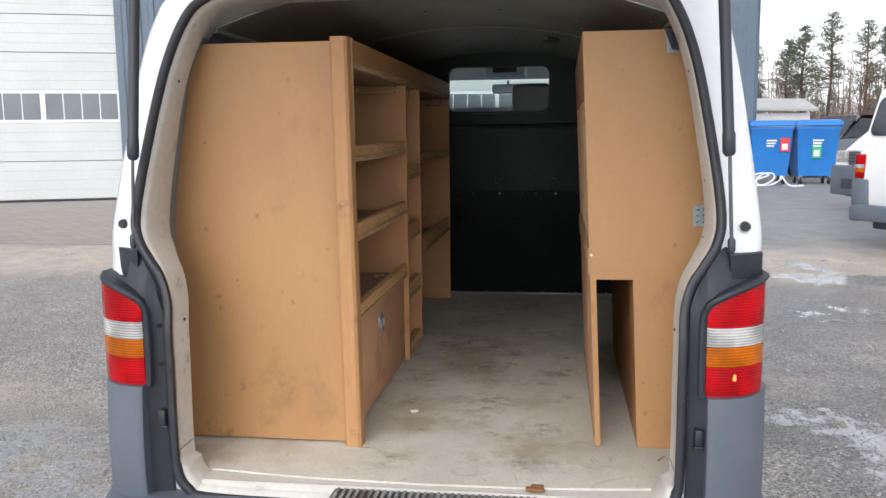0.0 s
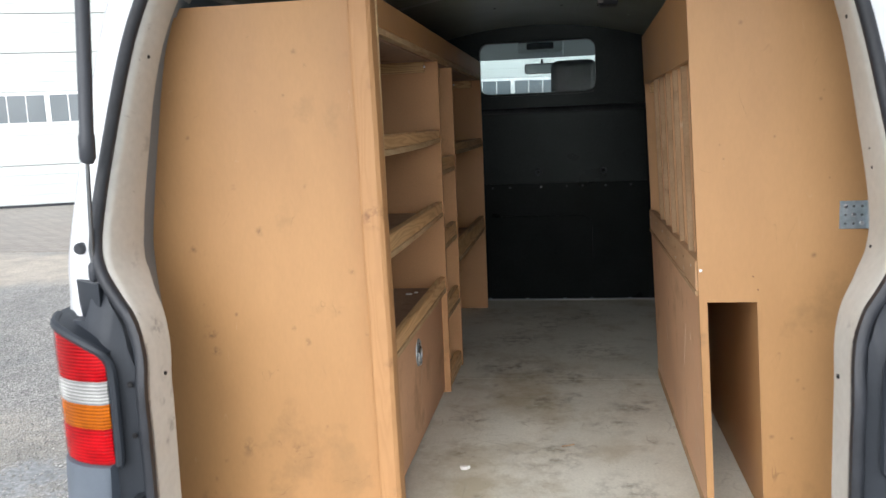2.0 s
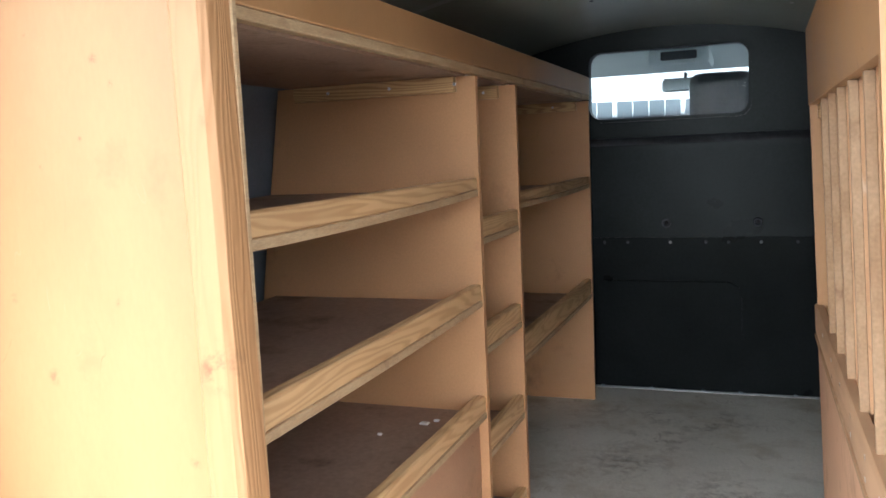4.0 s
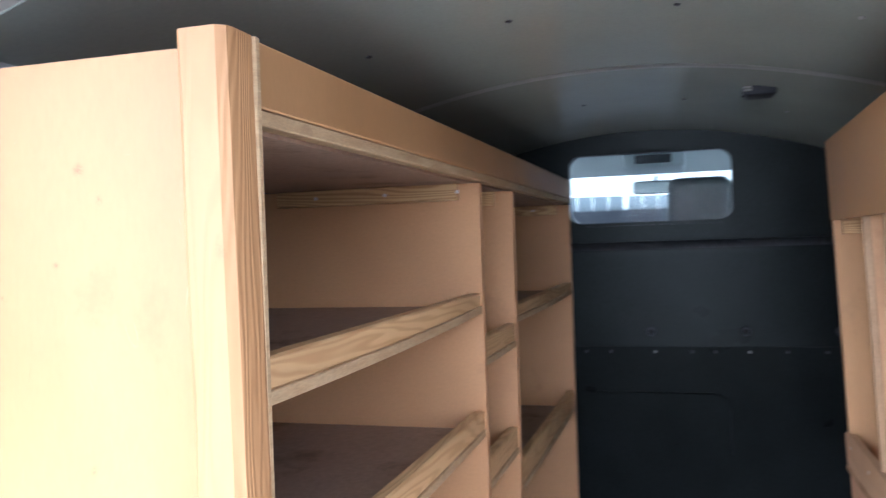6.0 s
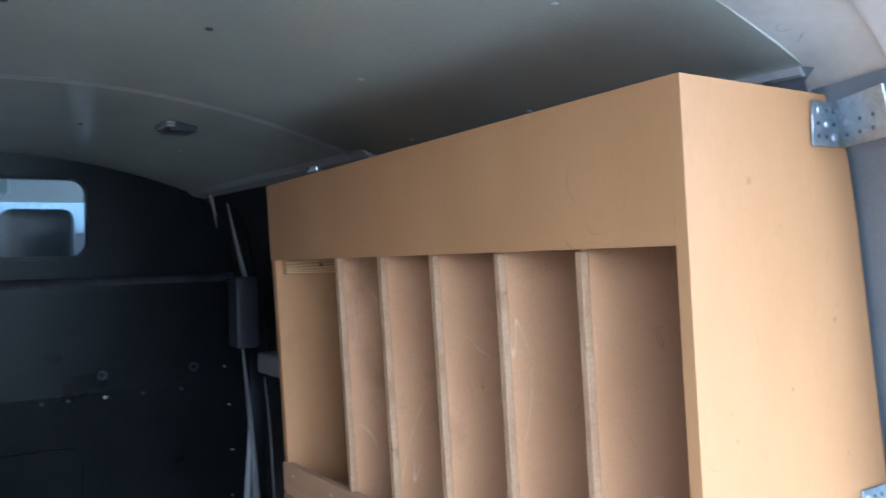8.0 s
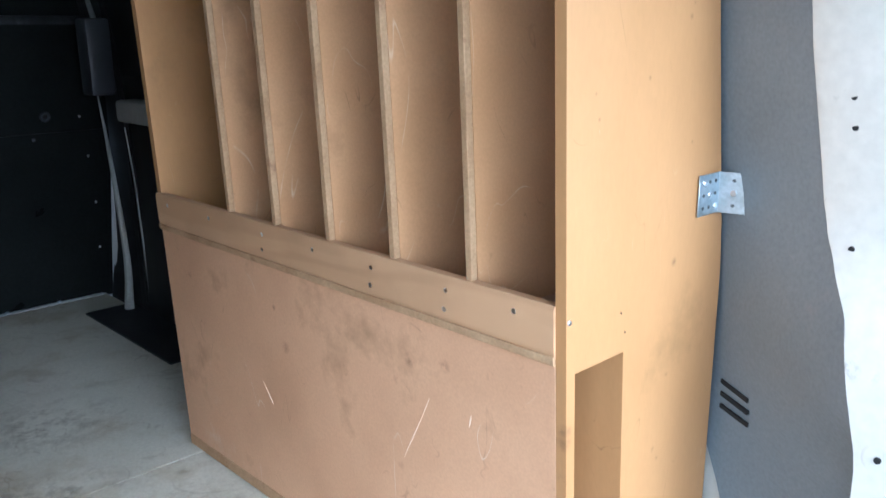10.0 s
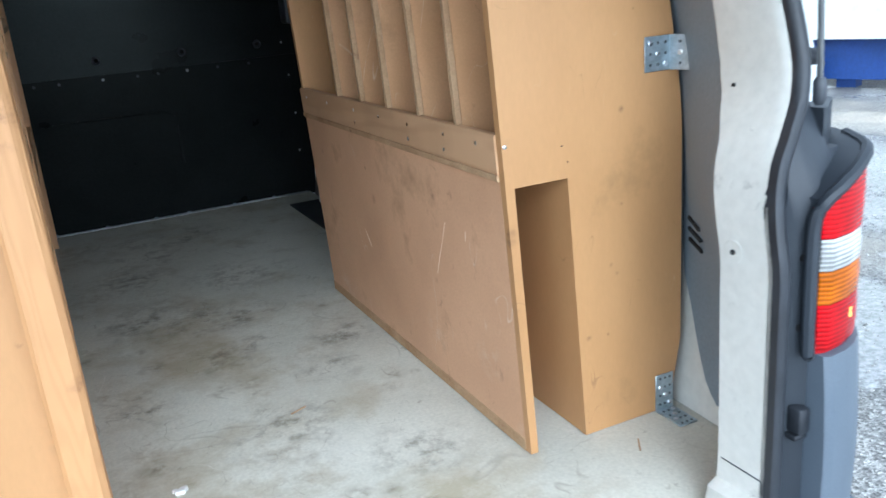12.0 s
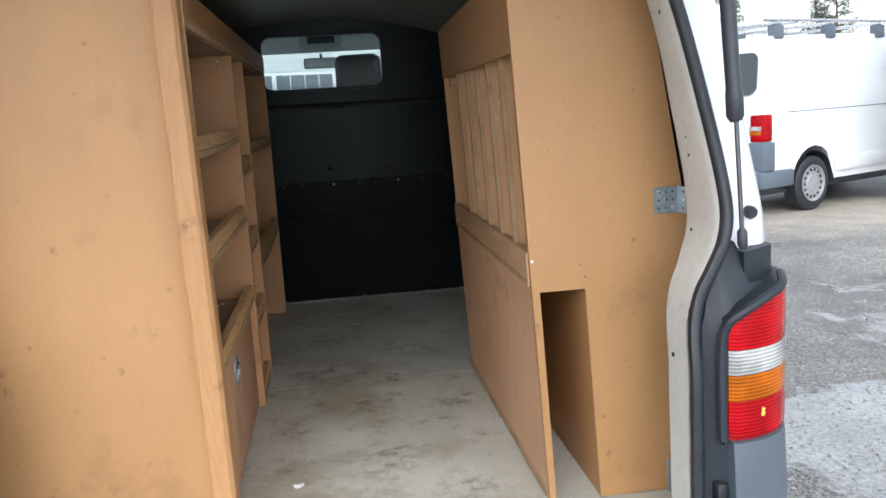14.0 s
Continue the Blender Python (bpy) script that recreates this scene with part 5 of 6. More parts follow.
    link(span(fine, 0.3, 0.7, 0.5, 1.5), coarse.inputs[0])
    link(span(tex(3.0, 8, 0.7), 0.3, 0.7, 0.75, 1.25), coarse.inputs[1])
    link(coarse.outputs[0], colour.inputs["Scale"])
    link(colour.outputs[0], bsdf.inputs["Base Color"])
    film = n("ShaderNodeMath")
    film.operation = "MULTIPLY"
    link(span(wet, 0, 1, 0.55, 0.30), film.inputs[0])
    link(span(standing, 0, 1, 1.0, 0.25), film.inputs[1])
    link(film.outputs[0], bsdf.inputs["Roughness"])
    b = n("ShaderNodeBump")
    b.inputs["Distance"].default_value = 0.012
    link(span(standing, 0, 1, 0.70, 0.03), b.inputs["Strength"])
    link(vor.outputs["Distance"], b.inputs["Height"])
    link(b.outputs[0], bsdf.inputs["Normal"])
    return m


bm = bmesh.new()
bmesh.ops.create_grid(bm, x_segments=40, y_segments=40, size=400)
solo("ground", bm, ground_material(), (0, 0, 0), "wet grey gravelled asphalt with puddles", "ground", kind="structure")

# loose stones near the van
STONE = mat("gravel stone", (0.09, 0.087, 0.08), (0.48, 0.465, 0.435), 60.0, 0.55, fine=90, speck=0.2)
bm = bmesh.new()
rng = random.Random(4)
verts, faces = [], []
for k in range(90000):
    if rng.random() < 0.68:
        x, y = -1.15 - 4.2 * rng.random() ** 1.2, 0.6 + 6.0 * rng.random()
    else:
        x, y = 1.05 + 4.6 * rng.random() ** 1.2, 0.0 + 8.0 * rng.random()
    s, a = 0.003 + 0.010 * rng.random() ** 3.2, rng.random() * 6.28
    base = len(verts)
    for dx, dy, dz in ((1, 0, 0.2), (0, 0.8, 0.3), (-1, 0, 0.2), (0, -0.8, 0.25), (0, 0, 0.75), (0, 0, -0.4)):
        verts.append((x + s * (dx * math.cos(a) - dy * math.sin(a)), y + s * (dx * math.sin(a) + dy * math.cos(a)), s * dz))
    faces += [(base + i, base + (i + 1) % 4, base + 4) for i in range(4)]
me = bpy.data.meshes.new("loose_gravel")
me.from_pydata(verts, [], faces)
me.materials.append(STONE)
tagged(new("loose_gravel", me), "small loose grey stones on the yard", "gravel", kind="stuff")

# ---- the hall behind the van ----
HX, HY, HA = -10.46, 17.03, math.atan2(0.95, 2.39)   # a point of the facade and its bearing


def hall(s, out, z):
    """Along the facade, out of it towards the yard, and up."""
    return Vector((HX + s * math.cos(HA) + out * math.sin(HA), HY + s * math.sin(HA) - out * math.cos(HA), z))


def hall_box(bm, s0, s1, o0, o1, z0, z1):
    rows = [[hall(s, o, z) for o, z in ((o0, z0), (o1, z0), (o1, z1), (o0, z1))] for s in (s0, s1)]
    return loft(bm, rows, True, True)


CLAD = mat("blue-grey cladding", (0.10, 0.14, 0.18), (0.12, 0.165, 0.21), 0.6, 0.4, metal=0.0, fine=8, speck=0.05)
DOOR_WHITE = mat("white door panel", (0.50, 0.535, 0.52), (0.56, 0.59, 0.575), 0.8, 0.4, fine=20, speck=0.03, stain=(0.5, 0.52, 0.48), stain_at=0.66, stain_scale=1.5)
DOOR_PANE = mat("frosted door pane", (0.11, 0.135, 0.15), (0.15, 0.175, 0.19), 0.9, 0.12)
FRAME_WHITE = mat("white window frame", (0.78, 0.79, 0.79), (0.82, 0.83, 0.83), 3, 0.35)
hall_ob = thing("industrial_hall", tuple(hall(0, 0, 0)), "blue-grey clad industrial hall with white sectional doors", "building")
DOORS = ((-4.95, 0.25), (6.51, 13.15))
S1 = 17.7
for s0, s1 in ((-16.0, -4.95), (0.25, 6.51), (13.15, S1)):
    bm, prof = bmesh.new(), []
    s = s0
    while s < s1 - 0.01:
        for ds, o in ((0.0, 0.0), (0.14, 0.0), (0.16, 0.035), (0.28, 0.035), (0.30, 0.0)):
            if s + ds <= s1:
                prof.append((s + ds, o))
        s += 0.31
    prof.append((s1, 0.0))
    loft(bm, [[hall(s, o, z) for z in (0.0, 7.5)] for s, o in prof], closed=False)
    part("cladding_wall", bm, CLAD, hall_ob, "", 20)
for s0, s1 in DOORS:
    part("cladding_wall", hall_box(bmesh.new(), s0, s1, -0.05, 0.0, 5.3, 7.5), CLAD, hall_ob)
part("hall_body", hall_box(bmesh.new(), -16, S1, -20, -0.5, 0.0, 7.4), CLAD, hall_ob)
part("end_wall", hall_box(bmesh.new(), S1 - 0.02, S1 + 0.02, -20, 0.04, 0.0, 7.5), CLAD, hall_ob)
part("roof_edge", hall_box(bmesh.new(), -16.1, S1 + 0.1, -20, 0.12, 7.5, 7.8), PALE_METAL, hall_ob)
part("lamp_knob", disc(bmesh.new(), hall(0.55, 0.05, 4.85), hall(0, 1, 0) - hall(0, 0, 0), 0.07, 0.12, 12), FRAME_WHITE, hall_ob)
for s0, s1 in DOORS:
    for e0, e1 in ((s0 - 0.16, s0), (s1, s1 + 0.16)):
        part("door_frame", hall_box(bmesh.new(), e0, e1, -0.02, 0.06, 0.0, 5.3), CLAD, hall_ob)
    z = 0.06
    k = 0
    for height in (0.92, 0.92, 0.76, 0.88, 0.88, 0.88):
        if k == 2:
            sect = part("door_window_section", hall_box(bmesh.new(), s0, s1, -0.12, -0.07, z, z + height), FRAME_WHITE, hall_ob, "white framed window section")
            groups = 3 if s0 < 0 else 4
            wide = (s1 - s0) / groups
            for g in range(groups):
                a = s0 + g * wide + 0.045
                each = (wide - 0.09) / 4
                for q in range(4):
                    part("door_pane", hall_box(bmesh.new(), a + q * each + 0.014, a + (q + 1) * each - 0.014, -0.075, -0.06, z + 0.07, z + height - 0.075), DOOR_PANE, sect)
        else:
            sect = bmesh.new()
            n = 4
            h = height / n
            rows = []
            for q in range(n):
                rows += [(-0.070, z + q * h + 0.004), (-0.062, z + q * h + 0.012), (-0.062, z + (q + 1) * h - 0.012), (-0.070, z + (q + 1) * h - 0.004)]
            rows[0], rows[-1] = (-0.085, z + 0.004), (-0.085, z + height - 0.004)
            loft(sect, [[hall(s0, o, zz), hall(s1, o, zz)] for o, zz in rows], closed=False)
            part("door_section", sect, DOOR_WHITE, hall_ob, "", 15)
        z += height
        k += 1
    part("door_seal", hall_box(bmesh.new(), s0, s1, -0.12, -0.06, 0.0, 0.06), RUBBER, hall_ob)
    part("door_backing", hall_box(bmesh.new(), s0, s1, -0.2, -0.13, 0.0, 5.3), DARK_PANEL, hall_ob)

# paved apron before the hall
PAVE = mat("brown paving", (0.26, 0.225, 0.19), (0.34, 0.295, 0.25), 0.5, 0.34, bump=0.5, fine=24, speck=0.18, stain=(0.30, 0.29, 0.27), stain_at=0.6, stain_scale=0.5, dist=0.006)
nt = PAVE.node_tree
courses = nt.nodes.new("ShaderNodeTexBrick")
spot = nt.nodes.new("ShaderNodeTexCoord")
courses.inputs["Scale"].default_value, courses.inputs["Brick Width"].default_value, courses.inputs["Row Height"].default_value = 1.0, 0.32, 0.16
courses.inputs["Mortar Size"].default_value = 0.014
for key, c in (("Color1", (0.85, 0.85, 0.85, 1)), ("Color2", (1.1, 1.1, 1.1, 1)), ("Mortar", (0.45, 0.45, 0.45, 1))):
    courses.inputs[key].default_value = c
tone = nt.nodes.new("ShaderNodeVectorMath")
tone.operation = "MULTIPLY"
ground_in = nt.nodes["Principled BSDF"].inputs["Base Color"]
nt.links.new(ground_in.links[0].from_socket, tone.inputs[0])
nt.links.new(spot.outputs["Object"], courses.inputs["Vector"])
nt.links.new(courses.outputs["Color"], tone.inputs[1])
nt.links.new(tone.outputs[0], ground_in)
bm = bmesh.new()
loft(bm, [[hall(s, 0.0, 0.012), hall(s, 8.6 + 0.5 * math.sin(s), 0.012), hall(s, 8.7 + 0.5 * math.sin(s), -0.01)] for s in np.linspace(-16, 12.5, 24)], closed=False)
solo("pavement", bm, PAVE, tuple(hall(0, 0, 0)), "brown block paving before the hall", "paving", kind="structure")

# ---- wheeled bins by the corner ----
BIN_BLUE = mat("blue bin plastic", (0.014, 0.155, 0.47), (0.022, 0.19, 0.53), 2, 0.4, fine=60, speck=0.05)
STICKER_RED = mat("red sticker", (0.60, 0.03, 0.03), (0.55, 0.05, 0.05), 6, 0.4)
STICKER_GREEN = mat("green sticker", (0.03, 0.35, 0.15), (0.05, 0.4, 0.2), 6, 0.4)


def wheeled_bin(x, y, sticker, shift=0.0):
    b = thing("wheeled_bin", (x, y, 0), "large blue plastic wheeled waste bin with closed lid", "waste bin", "bins by the hall")
    part("body", loft(bmesh.new(), [[(x - w, y - d, z), (x + w, y - d, z), (x + w, y + d, z), (x - w, y + d, z)] for w, d, z in ((0.50, 0.38, 0.22), (0.54, 0.42, 0.5), (0.60, 0.48, 1.40), (0.64, 0.50, 1.43), (0.64, 0.50, 1.49))], True, True), BIN_BLUE, b, "", 30)
    part("lid", loft(bmesh.new(), [[(x - w, y - d, z), (x + w, y - d, z), (x + w, y + d, z), (x - w, y + d, z)] for w, d, z in ((0.66, 0.55, 1.50), (0.67, 0.57, 1.52), (0.67, 0.56, 1.60), (0.64, 0.52, 1.64), (0.56, 0.40, 1.66))], True, True), BIN_BLUE, b, "", 30)
    for dx in (-0.42, 0.42):
        for dy in (-0.3, 0.3):
            c = part("castor", tube(bmesh.new(), [(x + dx - 0.03, y + dy, 0.1), (x + dx + 0.03, y + dy, 0.1)], 0.1, 14), RUBBER, b)
            part("castor_fork", boxed((x + dx - 0.045, y + dy - 0.03, 0.1), (x + dx + 0.045, y + dy + 0.03, 0.24), 0.008), STEEL, c)
        part("lid_handle", boxed((x + dx * 0.6 - 0.08, y - 0.56, 1.50), (x + dx * 0.6 + 0.08, y - 0.53, 1.54), 0.008), BIN_BLUE, b)
    part("sticker", boxed((x + 0.25 + shift, y - 0.495, 0.85 + shift * 0.4), (x + 0.52 + shift, y - 0.40, 1.20 + shift * 0.4), 0.002, 1), sticker, b)
    part("sticker_mark", boxed((x + 0.30 + shift, y - 0.500, 0.90 + shift * 0.4), (x + 0.46 + shift, y - 0.45, 1.05 + shift * 0.4), 0.002, 1), FRAME_WHITE, b)
    for k in range(3):
        part("print_bar", boxed((x - 0.15, y - 0.497, 1.12 - 0.07 * k), (x + 0.15 - 0.04 * k, y - 0.44, 1.15 - 0.07 * k)), FRAME_WHITE, b)
    for ob in b.children:
        for me in [ob.data] + [c.data for c in ob.children]:
            me.transform(Matrix.Diagonal((0.93, 1, 1.10, 1)))
    return b


wheeled_bin(6.32, 23.35, STICKER_RED)
wheeled_bin(7.55, 23.25, STICKER_GREEN, -0.42)
bm = bmesh.new()
coil = [(5.75 + 0.28 * math.cos(a) + 0.03 * a, 22.0 + 0.22 * math.sin(a), 0.20 + 0.165 * math.sin(a + 0.6)) for a in np.linspace(0, 12.5, 26)]
tube(bm, catmull([(5.3, 22.2, 0.03)] + coil + [(6.6, 21.9, 0.03), (7.0, 22.0, 0.03)], 3), 0.022, 6)
solo("hose", bm, FRAME_WHITE, (6, 22, 0), "pale coiled hose on the asphalt", "hose")

# ---- white shed ----
SHED = mat("white shed sheet", (0.62, 0.63, 0.62), (0.72, 0.73, 0.72), 1.0, 0.5, stain=(0.5, 0.5, 0.46), stain_at=0.6, stain_scale=0.8)
SHED_ROOF = mat("weathered roof sheet", (0.40, 0.41, 0.40), (0.50, 0.51, 0.50), 1.5, 0.6, speck=0.1)
shed = thing("shed", (9, 36, 0), "low white sheet-metal shed with a pale roof", "shed")
for k in range(12):
    part("wall_panel", boxed((4.75 + k * 0.5, 35.0, 0), (5.24 + k * 0.5, 35.06, 2.25)), SHED, shed)
part("wall", boxed((4.75, 35.06, 0), (10.75, 39, 2.25)), SHED, shed)
part("roof", loft(bmesh.new(), [[(4.55, y, z), (11.0, y, z - 0.12), (11.0, y, z - 0.03), (4.55, y, z + 0.09)] for y, z in ((34.7, 2.45), (37, 2.95), (39.3, 2.5))], True, True), SHED_ROOF, shed, "weathered grey sheet roof", 10)

# ---- parked vans ----
VAN_PLASTIC = mat("grey van plastic", (0.10, 0.125, 0.155), (0.13, 0.155, 0.19), 3, 0.5)


# Pale blue base stands in for part of the sky's reflection.
CAB_GLASS = mat("cab glass with painted sky", (0.10, 0.14, 0.16), (0.14, 0.18, 0.20), 1.0, 0.05, metal=0.3, coat=1.0)
RIM = mat("silver rim paint", (0.26, 0.265, 0.27), (0.34, 0.345, 0.35), 9, 0.4, speck=0.08)


def wheel_part(owner, p, side, r=0.325):
    """A wheel with tyre and pierced steel rim; p in the van's own axes."""
    x, y, z = p
    prof = [(-0.10, 0.62), (-0.10, 0.93), (-0.08, 1.0), (0.08, 1.0), (0.10, 0.93), (0.105, 0.80), (0.10, 0.68), (0.03, 0.64)]
    tyre = part("wheel", lathe(bmesh.new(), (x, y, z), (0, side, 0), [(o, r * q) for o, q in prof], 28), RUBBER, owner, "black tyre on a steel rim")
    prof = [(0.05, 0.67), (0.115, 0.67), (0.112, 0.62), (0.085, 0.58), (0.095, 0.42), (0.085, 0.34), (0.10, 0.30), (0.105, 0.14), (0.10, 0.02)]
    part("rim", lathe(bmesh.new(), (x, y, z), (0, side, 0), [(o, r * q) for o, q in prof], 28), RIM, tyre)
    for k in range(14):
        a = k / 14 * math.tau
        part("rim_slot", disc(bmesh.new(), (x + r * 0.50 * math.cos(a), y + 0.090 * side, z + r * 0.50 * math.sin(a)), (0, side, 0), 0.017, 0.012, 8), HOLE, tyre)
    return tyre


def parked_van(place, bearing, paint, rack, label):
    """A panel van, its rear end at x = 0, nose to +x, in its own axes; then set down."""
    v = thing("panel_van", (0, 0, 0), label, "van", "parked vans")
    side = [(0.03, 0.45), (0.0, 0.9), (0.02, 1.15), (0.20, 1.93), (0.36, 2.04), (2.0, 2.07), (3.3, 2.05), (3.55, 1.97), (4.15, 1.25), (4.70, 1.05), (4.86, 0.85), (4.89, 0.45)]
    arches = []
    for cx in (3.98, 0.98):
        arches += [(cx + 0.43 * math.cos(a), 0.31 + 0.43 * math.sin(a)) for a in np.linspace(0, math.pi, 11)]
    outline = side + [(4.80, 0.30)] + arches + [(0.10, 0.32)]
    widths = [(0.3, 0.93), (0.9, 0.952), (1.2, 0.935), (1.45, 0.89), (1.80, 0.82), (1.97, 0.76), (2.08, 0.68)]
    bm2 = bmesh.new()
    rings = [[(x, f * table(widths, z) * (1 if 0.12 < x < 4.6 else 0.93), z) for x, z in outline] for f in (-1, 1)]
    left = [bm2.verts.new(p) for p in rings[0]]
    right = [bm2.verts.new(p) for p in rings[1]]
    n = len(left)
    for i in range(n):
        bm2.faces.new((left[i], left[(i + 1) % n], right[(i + 1) % n], right[i]))
    for ring in (left, right):
        bmesh.ops.triangulate(bm2, faces=[bm2.faces.new(ring if ring is right else ring[::-1])])
    part("body", bm2, paint, v, "", 35)
    for s in (-1, 1):
        for x in (0.98, 3.98):
            wheel_part(v, (x, s * 0.83, 0.335), s, 0.335)
            ring = [[(x + q * math.cos(a), y, 0.31 + q * math.sin(a)) for q, y in ((0.427, s * 0.935), (0.427, s * 0.60), (0.10, s * 0.60))] for a in np.linspace(0, math.pi, 13)]
            part("wheel_liner", loft(bmesh.new(), ring, False), DARK_PLASTIC, v, "", 60)
        part("lower_strip", boxed((1.42, s * 0.948 - 0.01, 0.40), (3.55, s * 0.948 + 0.01, 0.58), 0.005), paint, v)
        part("waist_groove", boxed((0.45, s * 0.945 - 0.004, 1.155), (2.9, s * 0.945 + 0.004, 1.165)), VAN_PLASTIC, v)
        lamp = part("tail_light", boxed((-0.015, s * 0.845 - 0.075, 0.84), (0.20, s * 0.845 + 0.082, 1.15), 0.02), RED, v)
        part("clear_lens", boxed((-0.02, s * 0.845 - 0.07, 0.97), (0.202, s * 0.845 + 0.084, 1.02), 0.004), CLEAR, lamp)
        part("amber_lens", boxed((-0.02, s * 0.845 - 0.07, 0.92), (0.202, s * 0.845 + 0.084, 0.965), 0.004), AMBER, lamp)
        part("bumper_corner", boxed((-0.03, s * 0.83 - 0.13, 0.50), (0.20, s * 0.83 + 0.125, 0.835), 0.02), VAN_PLASTIC, v)
        part("side_bumper", boxed((-0.05, s * 0.90 - 0.07, 0.30), (0.56, s * 0.90 + 0.06, 0.50), 0.03), VAN_PLASTIC, v)
        part("door_mirror", boxed((3.35, s * 1.05 - 0.10, 1.12), (3.47, s * 1.05 + 0.10, 1.42), 0.03), VAN_PLASTIC, v)
        part("cab_window", prism(bmesh.new(), [(2.95, 1.24), (3.95, 1.24), (3.55, 1.74), (2.95, 1.78)], 1, s * 0.86 - 0.06, s * 0.86 + 0.06), CAB_GLASS, v)
        part("headlamp", boxed((4.58, s * 0.72 - 0.19, 0.83), (4.87, s * 0.72 + 0.20, 1.07), 0.04), CLEAR, v)
        part("door_handle", boxed((2.60, s * 0.945 - 0.02, 1.20), (2.78, s * 0.945 + 0.02, 1.235), 0.008), DARK_PLASTIC, v)
    pane = rounded(-0.79, 0.79, 1.38, 1.86, 0.10)
    part("rear_window", loft(bmesh.new(), [[(o + 0.25 * (z - 1.32), y * (1 - 0.14 * (z - 1.38)), z) for y, z in pane] for o in (0.085, 0.035)], True, True), DARK_GLASS, v, "", 30)
    part("underbody", boxed((0.2, -0.80, 0.20), (4.7, 0.80, 0.40), 0.02), DARK_PLASTIC, v)
    part("rear_bumper", boxed((-0.07, -0.90, 0.32), (0.10, 0.90, 0.52), 0.03), VAN_PLASTIC, v)
    part("front_bumper", boxed((4.70, -0.95, 0.24), (4.95, 0.95, 0.80), 0.06), VAN_PLASTIC, v)
    part("bumper_intake", boxed((4.90, -0.62, 0.36), (4.956, 0.62, 0.56), 0.02), DARK_PLASTIC, v, "dark air intake in the bumper")
    part("grille", boxed((4.74, -0.50, 0.81), (4.90, 0.50, 1.06), 0.02), DARK_PLASTIC, v)
    for k in range(4):
        part("grille_bar", boxed((4.895, -0.48, 0.83 + 0.06 * k), (4.91, 0.48, 0.85 + 0.06 * k), 0.003), VAN_PLASTIC, v)
    part("windscreen", loft(bmesh.new(), [[(4.13, -0.80, 1.27), (4.13, 0.80, 1.27)], [(3.58, 0.68, 1.93), (3.58, -0.68, 1.93)][::-1]], closed=False), DARK_GLASS, v)
    if rack:
        bar = part("roof_rack", boxed((0.9, -0.72, 2.18), (0.96, 0.72, 2.22), 0.01), STEEL, v, "metal roof bars")
        for x in (0.55, 1.6, 2.7):
            part("rack_bar", boxed((x, -0.74, 2.17), (x + 0.05, 0.74, 2.21), 0.01), STEEL, v)
            for s in (-1, 1):
                part("rack_foot", boxed((x - 0.06, s * 0.68 - 0.06, 2.01), (x + 0.11, s * 0.68 + 0.06, 2.17), 0.02), VAN_PLASTIC, v)
        for s in (-1, 1):
            part("side_rail", tube(bmesh.new(), [(0.3, s * 0.72, 2.22), (2.9, s * 0.72, 2.22)], 0.02, 8), STEEL, v)
    # the body rides high on its springs
    for ob in v.children:
        if not ob.name.startswith("wheel"):
            for me in [ob.data] + [c.data for c in ob.children]:
                me.transform(Matrix.Translation((0, 0, 0.045)) @ Matrix.Diagonal((1, 1, 1.02, 1)))
    v.matrix_world = pose(*place, 0, 0, bearing)
    return v


parked_van((4.53, 8.63, 0), 25, PAINT, True, "white panel van with roof bars parked side on")
parked_van((10.54, 15.97, 0), 200, mat("white pickup paint", (0.62, 0.64, 0.66), (0.68, 0.70, 0.71), 1, 0.3, coat=0.5), False, "white van with dark grille and grey bumper facing the yard")


def parked_car(place, bearing, label):
    """A tall estate car, rear at x = 0, nose to +x."""
    v = thing("car", (0, 0, 0), label, "car")
    paint = mat("blue-grey car paint", (0.075, 0.098, 0.125), (0.095, 0.120, 0.150), 1, 0.2, coat=0.8)
    low = [(0.0, 0.85), (0.05, 0.88), (1.2, 0.90), (3.2, 0.90), (4.2, 0.82), (4.45, 0.62)]
    part("body", loft(bmesh.new(), [[(x, -w, 0.30), (x, -w * 1.02, 0.62), (x, -w * 0.97, h), (x, w * 0.97, h), (x, w * 1.02, 0.62), (x, w, 0.30)] for (x, w), h in zip(low, (0.98, 1.06, 1.08, 1.06, 0.94, 0.76))], True, True), paint, v, "", 40)
    part("cabin", loft(bmesh.new(), [[(x, -w, z), (x, w, z)] for x, w, z in ((0.1, 0.80, 1.06), (0.45, 0.66, 1.62), (1.2, 0.68, 1.72), (2.3, 0.66, 1.70), (3.3, 0.78, 1.04))], False), paint, v, "", 30)
    part("windscreen", loft(bmesh.new(), [[(x, -w, z), (x, w, z)] for x, w, z in ((2.36, 0.62, 1.69), (3.26, 0.72, 1.08))], False), DARK_GLASS, v)
    for s in (-1, 1):
        part("side_window", prism(bmesh.new(), [(0.35, 1.10), (3.1, 1.10), (2.3, 1.62), (0.6, 1.56)], 1, s * 0.74 - 0.05, s * 0.74 + 0.05), DARK_GLASS, v)
        part("headlamp", boxed((4.20, s * 0.60 - 0.17, 0.66), (4.46, s * 0.60 + 0.15, 0.80), 0.03), CLEAR, v)
        for x in (0.85, 3.5):
            wheel_part(v, (x, s * 0.80, 0.32), s, 0.32)
    v.matrix_world = pose(*place, 0, 0, bearing) @ Matrix.Diagonal((1, 1, 1.18, 1))


parked_car((11.6, 29.2, 0), 215, "blue-grey estate car parked beyond the bins")

